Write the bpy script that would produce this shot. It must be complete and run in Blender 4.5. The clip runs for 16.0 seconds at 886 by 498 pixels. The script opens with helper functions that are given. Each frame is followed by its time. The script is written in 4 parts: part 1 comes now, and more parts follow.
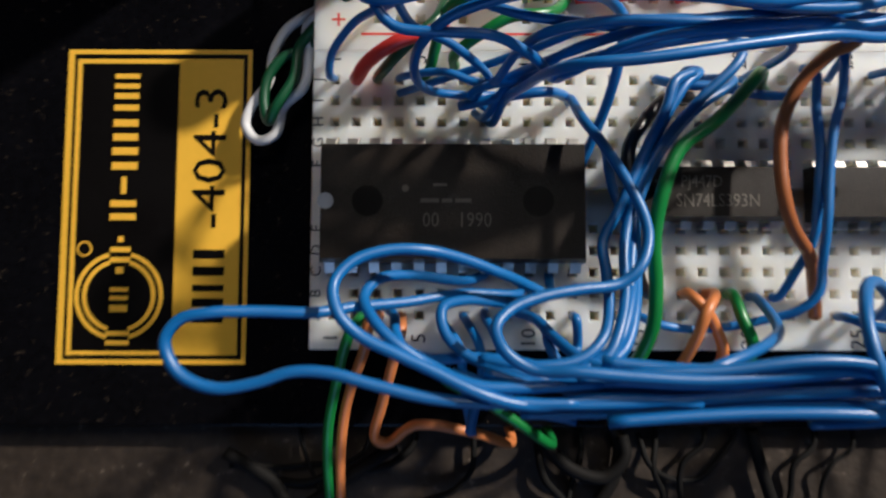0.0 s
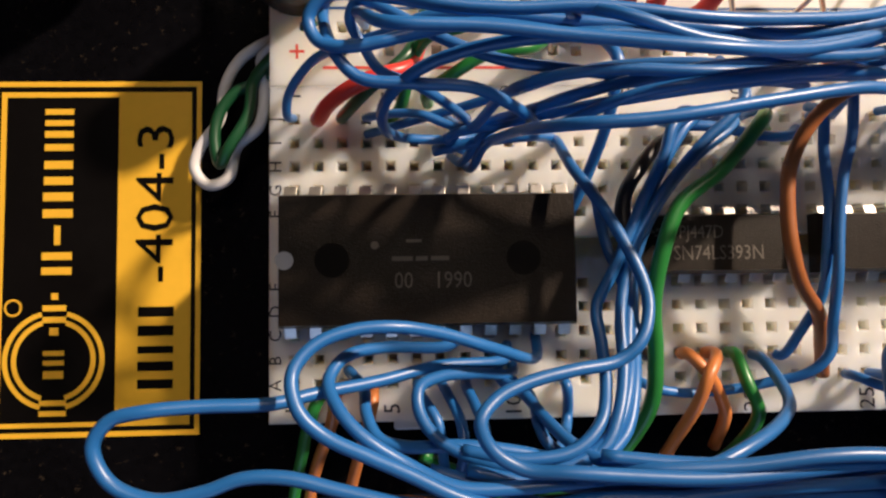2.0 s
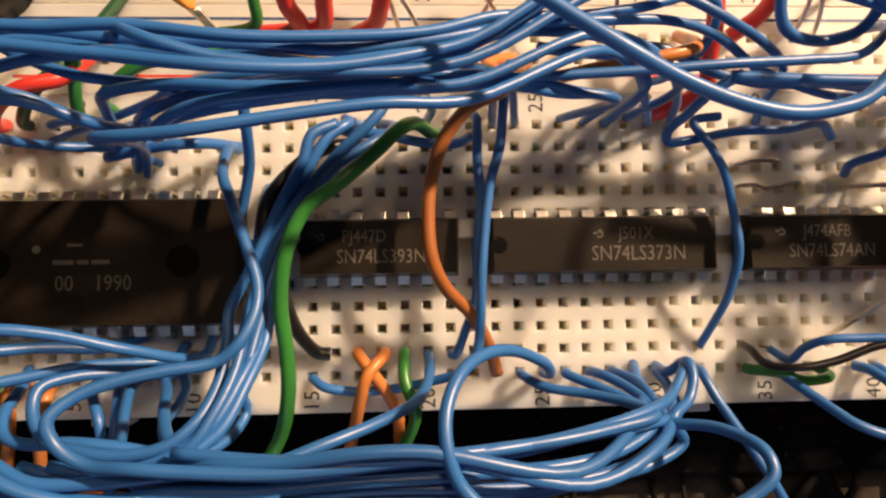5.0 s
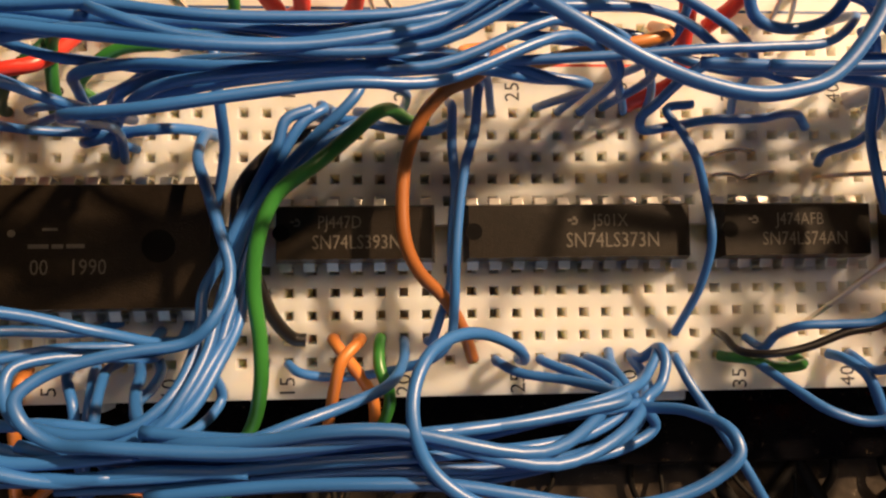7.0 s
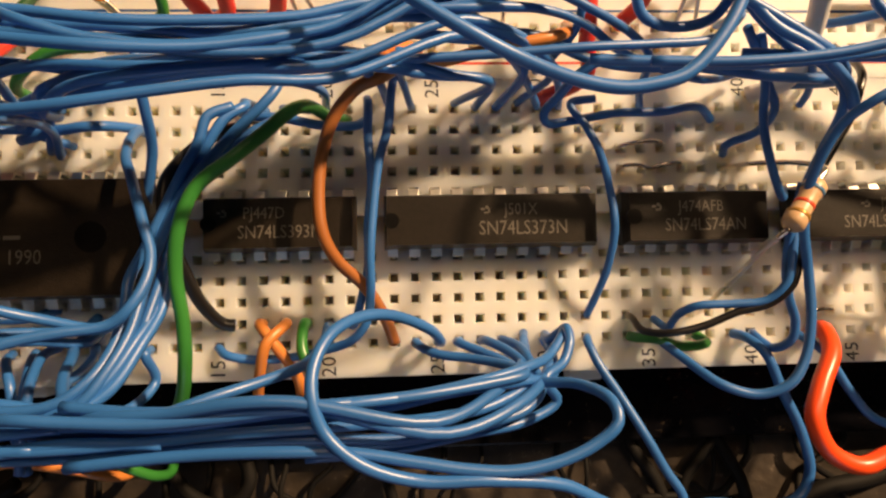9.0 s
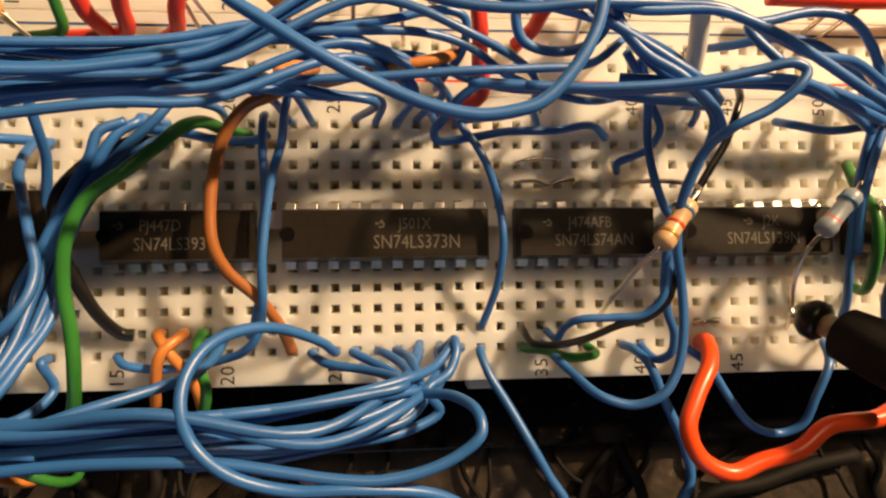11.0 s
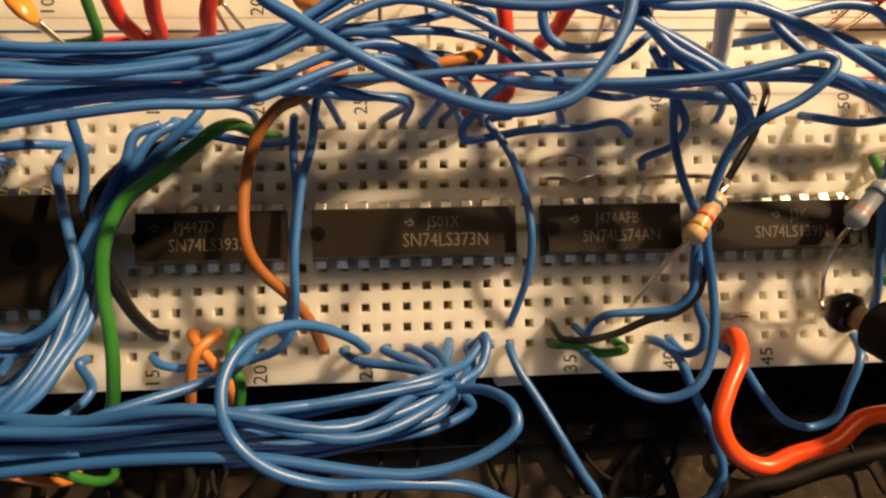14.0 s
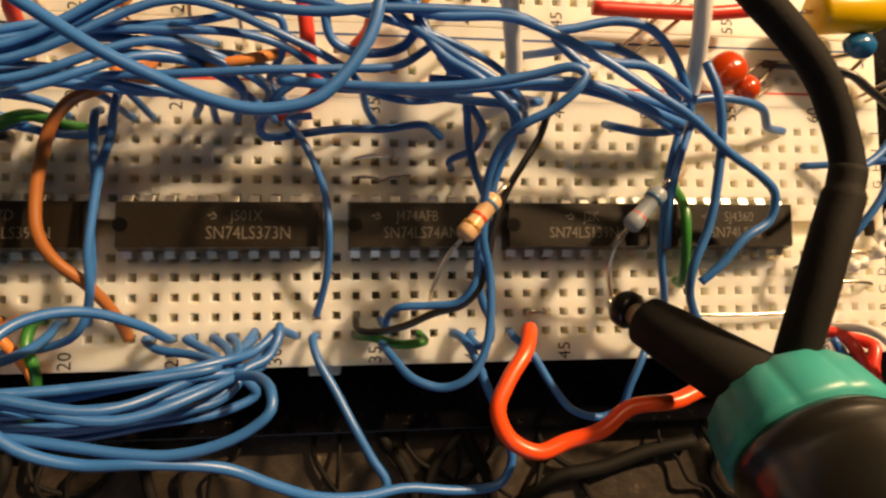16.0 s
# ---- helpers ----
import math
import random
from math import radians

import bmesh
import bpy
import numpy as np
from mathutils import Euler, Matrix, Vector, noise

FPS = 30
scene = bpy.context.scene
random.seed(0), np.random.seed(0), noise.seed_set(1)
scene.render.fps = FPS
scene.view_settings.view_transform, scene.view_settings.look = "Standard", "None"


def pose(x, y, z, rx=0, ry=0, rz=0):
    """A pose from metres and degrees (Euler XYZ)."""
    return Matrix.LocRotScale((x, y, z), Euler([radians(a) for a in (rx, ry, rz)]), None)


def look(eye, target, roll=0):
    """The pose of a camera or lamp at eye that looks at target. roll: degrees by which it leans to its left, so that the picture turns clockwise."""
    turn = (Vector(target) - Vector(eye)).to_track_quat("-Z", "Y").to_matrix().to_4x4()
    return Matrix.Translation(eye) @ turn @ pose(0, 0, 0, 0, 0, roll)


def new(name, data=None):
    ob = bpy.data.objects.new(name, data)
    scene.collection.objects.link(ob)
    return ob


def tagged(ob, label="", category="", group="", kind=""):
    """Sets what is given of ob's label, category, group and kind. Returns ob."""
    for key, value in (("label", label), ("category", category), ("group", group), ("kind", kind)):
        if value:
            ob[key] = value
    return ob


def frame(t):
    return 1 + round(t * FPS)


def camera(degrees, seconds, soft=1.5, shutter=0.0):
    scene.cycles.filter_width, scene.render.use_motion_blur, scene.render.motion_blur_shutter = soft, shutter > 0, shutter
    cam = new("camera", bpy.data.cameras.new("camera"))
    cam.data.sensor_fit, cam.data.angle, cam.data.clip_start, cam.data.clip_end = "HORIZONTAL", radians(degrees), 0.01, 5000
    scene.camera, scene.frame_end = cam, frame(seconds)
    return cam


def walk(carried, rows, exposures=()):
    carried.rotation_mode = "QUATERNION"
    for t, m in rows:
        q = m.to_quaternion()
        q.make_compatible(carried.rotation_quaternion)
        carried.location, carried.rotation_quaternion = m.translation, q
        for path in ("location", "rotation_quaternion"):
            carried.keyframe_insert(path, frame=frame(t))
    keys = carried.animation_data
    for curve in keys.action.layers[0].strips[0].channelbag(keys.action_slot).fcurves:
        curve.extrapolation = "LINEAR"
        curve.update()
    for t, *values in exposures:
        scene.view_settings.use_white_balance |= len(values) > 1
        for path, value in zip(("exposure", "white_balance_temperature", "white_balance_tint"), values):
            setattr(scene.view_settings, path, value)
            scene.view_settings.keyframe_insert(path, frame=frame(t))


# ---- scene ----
P = 0.00254          # hole pitch of the board
Z0 = 0.0125          # top of the white board above the table


def at(c, r, h):
    """A place on the board: column, row (A is 0, J is 11) and millimetres above its top."""
    return Vector((c * P, r * P, Z0 + h / 1000))


cam = camera(70.96, 16.0, 2.3, 0.5)
PATH = [
    (0.0, 0.01551, 0.00274, 0.08496, 3.955, 0.049, 0.138),
    (0.5, 0.01519, 0.00787, 0.07520, 3.592, -0.874, -0.907),
    (1.0, 0.01492, 0.00750, 0.07520, 4.164, -1.253, -0.801),
    (1.5, 0.01649, 0.00834, 0.07722, 3.370, -2.208, -0.923),
    (2.0, 0.01546, 0.00993, 0.07816, 3.524, -2.303, -0.900),
    (2.5, 0.01356, 0.00942, 0.07723, 3.584, -3.216, -0.918),
    (3.0, 0.01639, 0.01075, 0.07927, 3.235, -2.455, -1.005),
    (3.5, 0.01894, 0.00847, 0.08234, 2.616, -1.728, -0.760),
    (4.0, 0.03250, 0.00893, 0.08506, 2.649, -1.746, -1.204),
    (4.5, 0.04654, 0.01054, 0.08184, 2.732, -2.602, -0.995),
    (6.8, 0.05209, 0.00788, 0.08191, 4.390, -2.555, -0.808),
    (7.0, 0.05170, 0.00813, 0.08218, 3.539, -2.884, -0.749),
    (7.5, 0.05388, 0.00680, 0.08445, 4.196, -2.640, -0.975),
    (8.0, 0.06019, 0.00602, 0.08784, 4.668, -2.562, -1.802),
    (8.2, 0.06000, 0.00614, 0.08764, 4.065, -2.386, -1.715),
    (10.3, 0.06391, 0.00652, 0.08545, 3.489, -4.625, -1.060),
    (10.5, 0.06638, 0.00773, 0.08789, 3.598, -4.534, -1.367),
    (11.0, 0.07041, 0.00792, 0.08932, 3.316, -4.678, -0.943),
    (11.5, 0.06943, 0.00934, 0.09096, 3.499, -4.637, -1.337),
    (12.0, 0.06776, 0.00840, 0.09079, 3.679, -4.342, -1.291),
    (12.5, 0.06639, 0.00789, 0.09024, 3.622, -4.269, -1.452),
    (13.0, 0.06783, 0.00742, 0.08991, 3.816, -3.704, -1.629),
    (13.5, 0.06794, 0.00752, 0.08996, 3.671, -3.502, -1.665),
    (14.0, 0.06836, 0.00697, 0.08984, 3.891, -3.533, -1.654),
    (14.5, 0.06868, 0.00704, 0.09190, 3.808, -3.739, -1.717),
    (15.0, 0.08238, 0.00575, 0.09146, 3.823, -4.284, -1.473),
    (15.5, 0.09070, 0.00569, 0.09530, 4.006, -7.271, -1.035),
    (16.0, 0.08819, 0.00560, 0.09474, 3.912, -6.677, -0.688),
]
EXPOSURES = [(0.0, -0.33, 4480, 6), (0.5, -0.22, 4700, 9), (2.0, -0.12, 5250, 13), (3.5, -0.08, 5500, 14), (4.5, -0.02, 6200, 17), (7.0, -0.05, 6900, 16), (10.5, -0.16, 7150, 12), (16.0, -0.30, 7450, 11)]
walk(cam, [(t, pose(x, y, z, rx, ry, rz)) for t, x, y, z, rx, ry, rz in PATH], EXPOSURES)

# ---- light: a warm desk lamp behind and beside the board, an added overhead fill, dusk in a window behind the camera ----
world = bpy.data.worlds.new("dusk")
scene.world = world
world.use_nodes = True
world.node_tree.nodes["Background"].inputs[0].default_value = (0.45, 0.6, 1.0, 1)
world.node_tree.nodes["Background"].inputs[1].default_value = 0.3
CENTRE = Vector((0.085, 0.012, Z0))


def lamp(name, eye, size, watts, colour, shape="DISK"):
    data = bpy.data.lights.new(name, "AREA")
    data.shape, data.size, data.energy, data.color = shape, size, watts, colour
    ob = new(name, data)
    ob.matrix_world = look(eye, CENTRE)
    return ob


LAMP_WAY = Vector((0.601, 0.541, 0.588)).normalized()
lamp("desk_lamp_light", CENTRE + LAMP_WAY * 0.8, 0.045, 15.0, (1.0, 0.70, 0.42))
# soft fill added overhead to lift the shade; no known fitting there
lamp("overhead_fill_light", CENTRE + Vector((0.05, 0.55, 1.0)).normalized() * 1.1, 0.30, 2.6, (1.0, 0.72, 0.45))
lamp("window_light", Vector((-0.1, -1.47, 0.9)), 0.9, 2.4, (0.62, 0.76, 1.0), "SQUARE")


# ---- materials ----
def material(name, colour, rough=0.5, metal=0.0, vary=0.15, scale=400.0, bump=0.0, bump_scale=2000.0, spec=0.5, random_by=0.0, coat=0.0, sss=0.0):
    m = bpy.data.materials.new(name)
    m.use_nodes = True
    nt = m.node_tree
    b = nt.nodes["Principled BSDF"]
    b.inputs["Roughness"].default_value = rough
    b.inputs["Metallic"].default_value = metal
    b.inputs["Specular IOR Level"].default_value = spec
    b.inputs["Coat Weight"].default_value = coat
    b.inputs["Coat Roughness"].default_value = 0.25
    if sss:
        b.inputs["Subsurface Weight"].default_value = sss
        b.inputs["Subsurface Radius"].default_value = (1.0, 0.85, 0.65)
        b.inputs["Subsurface Scale"].default_value = 0.006
    co = nt.nodes.new("ShaderNodeTexCoord")
    n1 = nt.nodes.new("ShaderNodeTexNoise")
    n1.inputs["Scale"].default_value = scale
    n1.inputs["Detail"].default_value = 5
    n2 = nt.nodes.new("ShaderNodeTexNoise")
    n2.inputs["Scale"].default_value = scale / 9
    n2.inputs["Detail"].default_value = 3
    nt.links.new(co.outputs["Object"], n1.inputs["Vector"])
    nt.links.new(co.outputs["Object"], n2.inputs["Vector"])
    add = nt.nodes.new("ShaderNodeMath")
    add.operation = "ADD"
    nt.links.new(n1.outputs["Fac"], add.inputs[0])
    nt.links.new(n2.outputs["Fac"], add.inputs[1])
    src = add.outputs[0]
    if random_by:
        info = nt.nodes.new("ShaderNodeObjectInfo")
        mul = nt.nodes.new("ShaderNodeMath")
        mul.operation = "MULTIPLY_ADD"
        mul.inputs[1].default_value = random_by
        nt.links.new(info.outputs["Random"], mul.inputs[0])
        nt.links.new(src, mul.inputs[2])
        src = mul.outputs[0]
    ramp = nt.nodes.new("ShaderNodeMapRange")
    ramp.inputs["From Min"].default_value = 0.5
    ramp.inputs["From Max"].default_value = 1.5 + random_by
    nt.links.new(src, ramp.inputs["Value"])
    mix = nt.nodes.new("ShaderNodeMix")
    mix.data_type = "RGBA"
    lo = [max(0, c * (1 - vary)) for c in colour]
    hi = [min(1, c * (1 + vary)) for c in colour]
    mix.inputs["A"].default_value = (*lo, 1)
    mix.inputs["B"].default_value = (*hi, 1)
    nt.links.new(ramp.outputs["Result"], mix.inputs["Factor"])
    nt.links.new(mix.outputs["Result"], b.inputs["Base Color"])
    r2 = nt.nodes.new("ShaderNodeMapRange")
    r2.inputs["To Min"].default_value = max(0.02, rough - 0.08)
    r2.inputs["To Max"].default_value = min(1, rough + 0.10)
    nt.links.new(n2.outputs["Fac"], r2.inputs["Value"])
    nt.links.new(r2.outputs["Result"], b.inputs["Roughness"])
    if bump:
        nb = nt.nodes.new("ShaderNodeTexNoise")
        nb.inputs["Scale"].default_value = bump_scale
        nb.inputs["Detail"].default_value = 4
        nt.links.new(co.outputs["Object"], nb.inputs["Vector"])
        bp = nt.nodes.new("ShaderNodeBump")
        bp.inputs["Strength"].default_value = bump
        bp.inputs["Distance"].default_value = 0.0002
        nt.links.new(nb.outputs["Fac"], bp.inputs["Height"])
        nt.links.new(bp.outputs["Normal"], b.inputs["Normal"])
    return m


WHITE = material("white_abs", (0.86, 0.82, 0.72), 0.45, vary=0.05, scale=300, bump=0.06, sss=1.0)
PRINT = material("black_print", (0.03, 0.03, 0.035), 0.6)
RED_PRINT = material("red_print", (0.6, 0.06, 0.04), 0.5)
BLUE_PRINT = material("blue_print", (0.02, 0.08, 0.25), 0.5)
CONTACT = material("spring_contact", (0.35, 0.32, 0.27), 0.4, 0.9)
PLATE = material("black_plate", (0.003, 0.003, 0.004), 0.2, vary=0.5, scale=900, bump=0.04, spec=0.1)
def dusted(m, scale, amount, colour):
    """Fine pale dust specks over a material."""
    nt = m.node_tree
    b = nt.nodes["Principled BSDF"]
    old = b.inputs["Base Color"].links[0].from_socket
    co = nt.nodes.new("ShaderNodeTexCoord")
    n = nt.nodes.new("ShaderNodeTexNoise")
    n.inputs["Scale"].default_value = scale
    n.inputs["Detail"].default_value = 6
    n.inputs["Roughness"].default_value = 0.75
    r = nt.nodes.new("ShaderNodeMapRange")
    r.inputs["From Min"].default_value = 0.60
    r.inputs["From Max"].default_value = 0.74
    r.inputs["To Max"].default_value = amount
    mix = nt.nodes.new("ShaderNodeMix")
    mix.data_type = "RGBA"
    mix.inputs["B"].default_value = (*colour, 1)
    nt.links.new(co.outputs["Object"], n.inputs["Vector"])
    nt.links.new(n.outputs["Fac"], r.inputs["Value"])
    nt.links.new(r.outputs["Result"], mix.inputs["Factor"])
    nt.links.new(old, mix.inputs["A"])
    nt.links.new(mix.outputs["Result"], b.inputs["Base Color"])


dusted(PLATE, 700, 0.5, (0.16, 0.12, 0.08))
YELLOW = material("yellow_print", (0.85, 0.50, 0.015), 0.42, vary=0.06, scale=700)
STICKER = material("black_sticker", (0.0035, 0.003, 0.003), 0.35, vary=0.3, scale=900, spec=0.2)
EPOXY = material("chip_epoxy", (0.015, 0.011, 0.0075), 0.38, vary=0.4, scale=1500, bump=0.3, bump_scale=6000, spec=0.28)
MARK = material("chip_marking", (0.12, 0.105, 0.085), 0.6)
# bluish white stands in for the light caught in the wide chip's notch
LIT_NOTCH = material("lit_notch", (0.42, 0.44, 0.47), 0.4)
MATT = material("matt_cable_jacket", (0.009, 0.008, 0.007), 0.75, vary=0.3, scale=300, bump=0.25, bump_scale=1800, spec=0.25)
TIN = material("tinned_pin", (0.80, 0.76, 0.68), 0.36, 1.0, vary=0.2, scale=1200)
BARE = material("bare_copper_tin", (0.75, 0.66, 0.55), 0.25, 1.0)
BLUE = material("blue_insulation", (0.027, 0.148, 0.45), 0.38, vary=0.28, scale=120, bump=0.12, bump_scale=900, spec=0.7, random_by=0.6)
GREEN = material("green_insulation", (0.03, 0.20, 0.035), 0.34, vary=0.25, scale=150, coat=0.15)
DARKGREEN = material("dark_green_insulation", (0.012, 0.07, 0.025), 0.36, vary=0.25, scale=150, coat=0.1)
BROWN = material("brown_insulation", (0.36, 0.125, 0.035), 0.36, vary=0.2, scale=150, coat=0.1)
ORANGE_BROWN = material("orange_brown_insulation", (0.60, 0.21, 0.05), 0.38, vary=0.2, scale=150, coat=0.1)
ORANGE = material("orange_insulation", (0.92, 0.085, 0.018), 0.34, vary=0.08, scale=150, coat=0.15)
RED = material("red_insulation", (0.70, 0.045, 0.03), 0.36, vary=0.15, scale=150, coat=0.1)
BLACKWIRE = material("black_insulation", (0.012, 0.011, 0.011), 0.32, vary=0.3, scale=150, coat=0.15)
# near-black for the tubes that stand in for shadow lines on the table
TABLESHADE = material("matt_black_shade", (0.006, 0.0055, 0.005), 0.7, vary=0.3, scale=150, spec=0.2)
WHITEWIRE = material("white_insulation", (0.72, 0.72, 0.72), 0.4, vary=0.06, scale=150)
TABLE = material("table_mat", (0.036, 0.027, 0.019), 0.5, vary=0.8, scale=500, bump=0.7, bump_scale=700)
dusted(TABLE, 500, 0.8, (0.30, 0.25, 0.19))
WALL = material("room_wall", (0.30, 0.27, 0.24), 0.9, vary=0.05, scale=3)
TEAL = material("teal_plastic", (0.04, 0.36, 0.34), 0.4, vary=0.08, scale=200, bump=0.05)
RUBBER = material("black_rubber", (0.008, 0.007, 0.0065), 0.30, vary=0.3, scale=300, bump=0.10, bump_scale=1500, spec=0.4)
GRIP = material("glossy_grip", (0.010, 0.009, 0.007), 0.30, vary=0.3, scale=300, bump=0.06, bump_scale=1500, spec=0.8, coat=0.6)
BEIGE = material("resistor_body", (0.62, 0.40, 0.22), 0.42, vary=0.12, scale=400, coat=0.2)
GREY_BLUE = material("resistor_grey_body", (0.25, 0.30, 0.36), 0.42, vary=0.12, scale=400, coat=0.2)


# ---- builders ----
def finish(bm, name, mat, smooth=False):
    me = bpy.data.meshes.new(name)
    bm.to_mesh(me)
    bm.free()
    me.materials.append(mat)
    if smooth:
        me.polygons.foreach_set("use_smooth", [True] * len(me.polygons))
    return me


def part(name, bm, mat, parent=None, label="", smooth=False):
    ob = new(name, finish(bm, name, mat, smooth))
    ob.parent = parent
    if label:
        ob["label"] = label
    return ob


def thing(name, at_place, label, category, group="", kind=""):
    ob = new(name)
    ob.location = at_place
    ob.empty_display_size = 0.003
    tagged(ob, label, category, group, kind)
    return ob


def box(bm, x0, x1, y0, y1, z0, z1, bevel=0.0, taper=0.0):
    """A box, bevelled, whose top is drawn in by taper."""
    vs = [bm.verts.new((x, y, z)) for z, k in ((z0, 0), (z1, taper)) for x, y in ((x0 + k, y0 + k), (x1 - k, y0 + k), (x1 - k, y1 - k), (x0 + k, y1 - k))]
    fs = [bm.faces.new([vs[i] for i in f]) for f in ((3, 2, 1, 0), (4, 5, 6, 7), (0, 1, 5, 4), (1, 2, 6, 5), (2, 3, 7, 6), (3, 0, 4, 7))]
    if bevel:
        es = list({e for f in fs for e in f.edges})
        bmesh.ops.bevel(bm, geom=es, offset=bevel, segments=2, affect="EDGES", profile=0.5)
    return bm


def boxed(*a, **k):
    return box(bmesh.new(), *a, **k)


def smooth_line(pts, n=7):
    """A smooth line through the points (centripetal Catmull-Rom)."""
    pts = [Vector(p) for p in pts]
    pts = [pts[0] * 2 - pts[1]] + pts + [pts[-1] * 2 - pts[-2]]
    out = []
    for i in range(1, len(pts) - 2):
        p0, p1, p2, p3 = pts[i - 1:i + 3]
        t0 = 0.0
        t1 = t0 + max((p1 - p0).length, 1e-6) ** 0.5
        t2 = t1 + max((p2 - p1).length, 1e-6) ** 0.5
        t3 = t2 + max((p3 - p2).length, 1e-6) ** 0.5
        for k in range(n):
            t = t1 + (t2 - t1) * k / n
            a1 = p0 * ((t1 - t) / (t1 - t0)) + p1 * ((t - t0) / (t1 - t0))
            a2 = p1 * ((t2 - t) / (t2 - t1)) + p2 * ((t - t1) / (t2 - t1))
            a3 = p2 * ((t3 - t) / (t3 - t2)) + p3 * ((t - t2) / (t3 - t2))
            b1 = a1 * ((t2 - t) / (t2 - t0)) + a2 * ((t - t0) / (t2 - t0))
            b2 = a2 * ((t3 - t) / (t3 - t1)) + a3 * ((t - t1) / (t3 - t1))
            out.append(b1 * ((t2 - t) / (t2 - t1)) + b2 * ((t - t1) / (t2 - t1)))
    out.append(pts[-2])
    return out


def tube(bm, line, radius, sides=10):
    """A round tube along a line; radius is a number or one for each point."""
    n = len(line)
    rad = radius if isinstance(radius, (list, tuple)) else [radius] * n
    up = None
    rings = []
    for i, p in enumerate(line):
        d = (line[min(i + 1, n - 1)] - line[max(i - 1, 0)]).normalized()
        if up is None:
            up = d.orthogonal().normalized()
        up = (up - d * up.dot(d)).normalized()
        side = d.cross(up)
        rings.append([bm.verts.new(p + (up * math.cos(a) + side * math.sin(a)) * rad[i]) for a in (2 * math.pi * k / sides for k in range(sides))])
    for a, b in zip(rings, rings[1:]):
        for k in range(sides):
            bm.faces.new((a[k], a[(k + 1) % sides], b[(k + 1) % sides], b[k]))
    bm.faces.new(rings[0][::-1])
    bm.faces.new(rings[-1])
    return bm


def lathe(bm, base, way, profile, sides=28, squash=None):
    """A turned body: profile is (distance along, radius)."""
    way = Vector(way).normalized()
    line = [Vector(base) + way * d for d, _ in profile]
    u = way.orthogonal().normalized()
    v = way.cross(u)
    rings = []
    for p, (_, r) in zip(line, profile):
        rings.append([bm.verts.new(p + (u * math.cos(a) + v * math.sin(a)) * r) for a in (2 * math.pi * k / sides for k in range(sides))])
    for a, b in zip(rings, rings[1:]):
        for k in range(sides):
            bm.faces.new((a[k], a[(k + 1) % sides], b[(k + 1) % sides], b[k]))
    bm.faces.new(rings[0][::-1])
    bm.faces.new(rings[-1])
    bmesh.ops.recalc_face_normals(bm, faces=bm.faces)
    return bm


def lettering(text, size, place, turn, mat, parent, name="printed_number", squash=1.0):
    """Flat printed characters, centred at a place, turned by degrees about z."""
    cu = bpy.data.curves.new("letters", "FONT")
    cu.body, cu.size, cu.align_x, cu.align_y = text, size, "CENTER", "CENTER"
    cu.resolution_u = 2
    tmp = new("letters", cu)
    me = bpy.data.meshes.new_from_object(tmp.evaluated_get(bpy.context.evaluated_depsgraph_get()))
    bpy.data.objects.remove(tmp)
    bpy.data.curves.remove(cu)
    me.transform(pose(*place, 0, 0, turn) @ Matrix.Diagonal((squash, 1, 1, 1)))
    me.materials.clear()
    me.materials.append(mat)
    ob = new(name, me)
    ob.parent = parent
    return ob


# ---- room shell and table ----
def shell():
    for name, b in (("wall_north", (-1.6, 1.6, 1.5, 1.6, -0.75, 1.75)), ("wall_south", (-1.6, 1.6, -1.6, -1.5, -0.75, 0.4)), ("wall_south_lintel", (-1.6, 1.6, -1.6, -1.5, 1.4, 1.75)),
                    ("wall_south_pier", (-1.6, -0.6, -1.6, -1.5, 0.4, 1.4)), ("wall_south_pier_east", (0.4, 1.6, -1.6, -1.5, 0.4, 1.4)),
                    ("wall_east", (1.6, 1.7, -1.6, 1.6, -0.75, 1.75)), ("wall_west", (-1.7, -1.6, -1.6, 1.6, -0.75, 1.75)),
                    ("floor", (-1.7, 1.7, -1.6, 1.6, -0.80, -0.75)), ("ceiling", (-1.7, 1.7, -1.6, 1.6, 1.75, 1.85))):
        ob = part(name, boxed(*b), WALL)
        tagged(ob, "plain dim painted surface closing the room", name.split("_")[0], kind="structure")


shell()
table = thing("table", (0.08, 0, -0.03), "dark speckled worktop under the breadboard", "table")
part("tabletop", boxed(-0.6, 0.6, -0.45, 0.45, 0.0, 0.03, bevel=0.002), TABLE, table)
for sx in (-0.55, 0.55):
    for sy in (-0.40, 0.40):
        part("leg", boxed(sx - 0.025, sx + 0.025, sy - 0.025, sy + 0.025, -0.72, 0.0, bevel=0.002), TABLE, table)

# ---- black mounting panel with its yellow sticker ----
panel = thing("mounting_panel", at(0, 0, -8.6), "glossy black metal panel carrying the white breadboards", "panel")
zp = -0.0018
part("plate", boxed(-20 * P, 82 * P, -5.75 * P, 62 * P, zp, 0.0, bevel=0.0004), PLATE, panel)
for fx in (-13, 79):
    for fy in (-3.5, 59):
        bm = bmesh.new()
        lathe(bm, (fx * P, fy * P, -(Z0 - 0.0086)), (0, 0, 1), [(0, 0.005), (0.001, 0.0055), (Z0 - 0.0086 + zp, 0.006)], 20)
        part("rubber_foot", bm, RUBBER, panel)


def strip(c0, c1, r0, r1, h):
    return boxed(c0 * P, c1 * P, r0 * P, r1 * P, h, h + 0.00006)


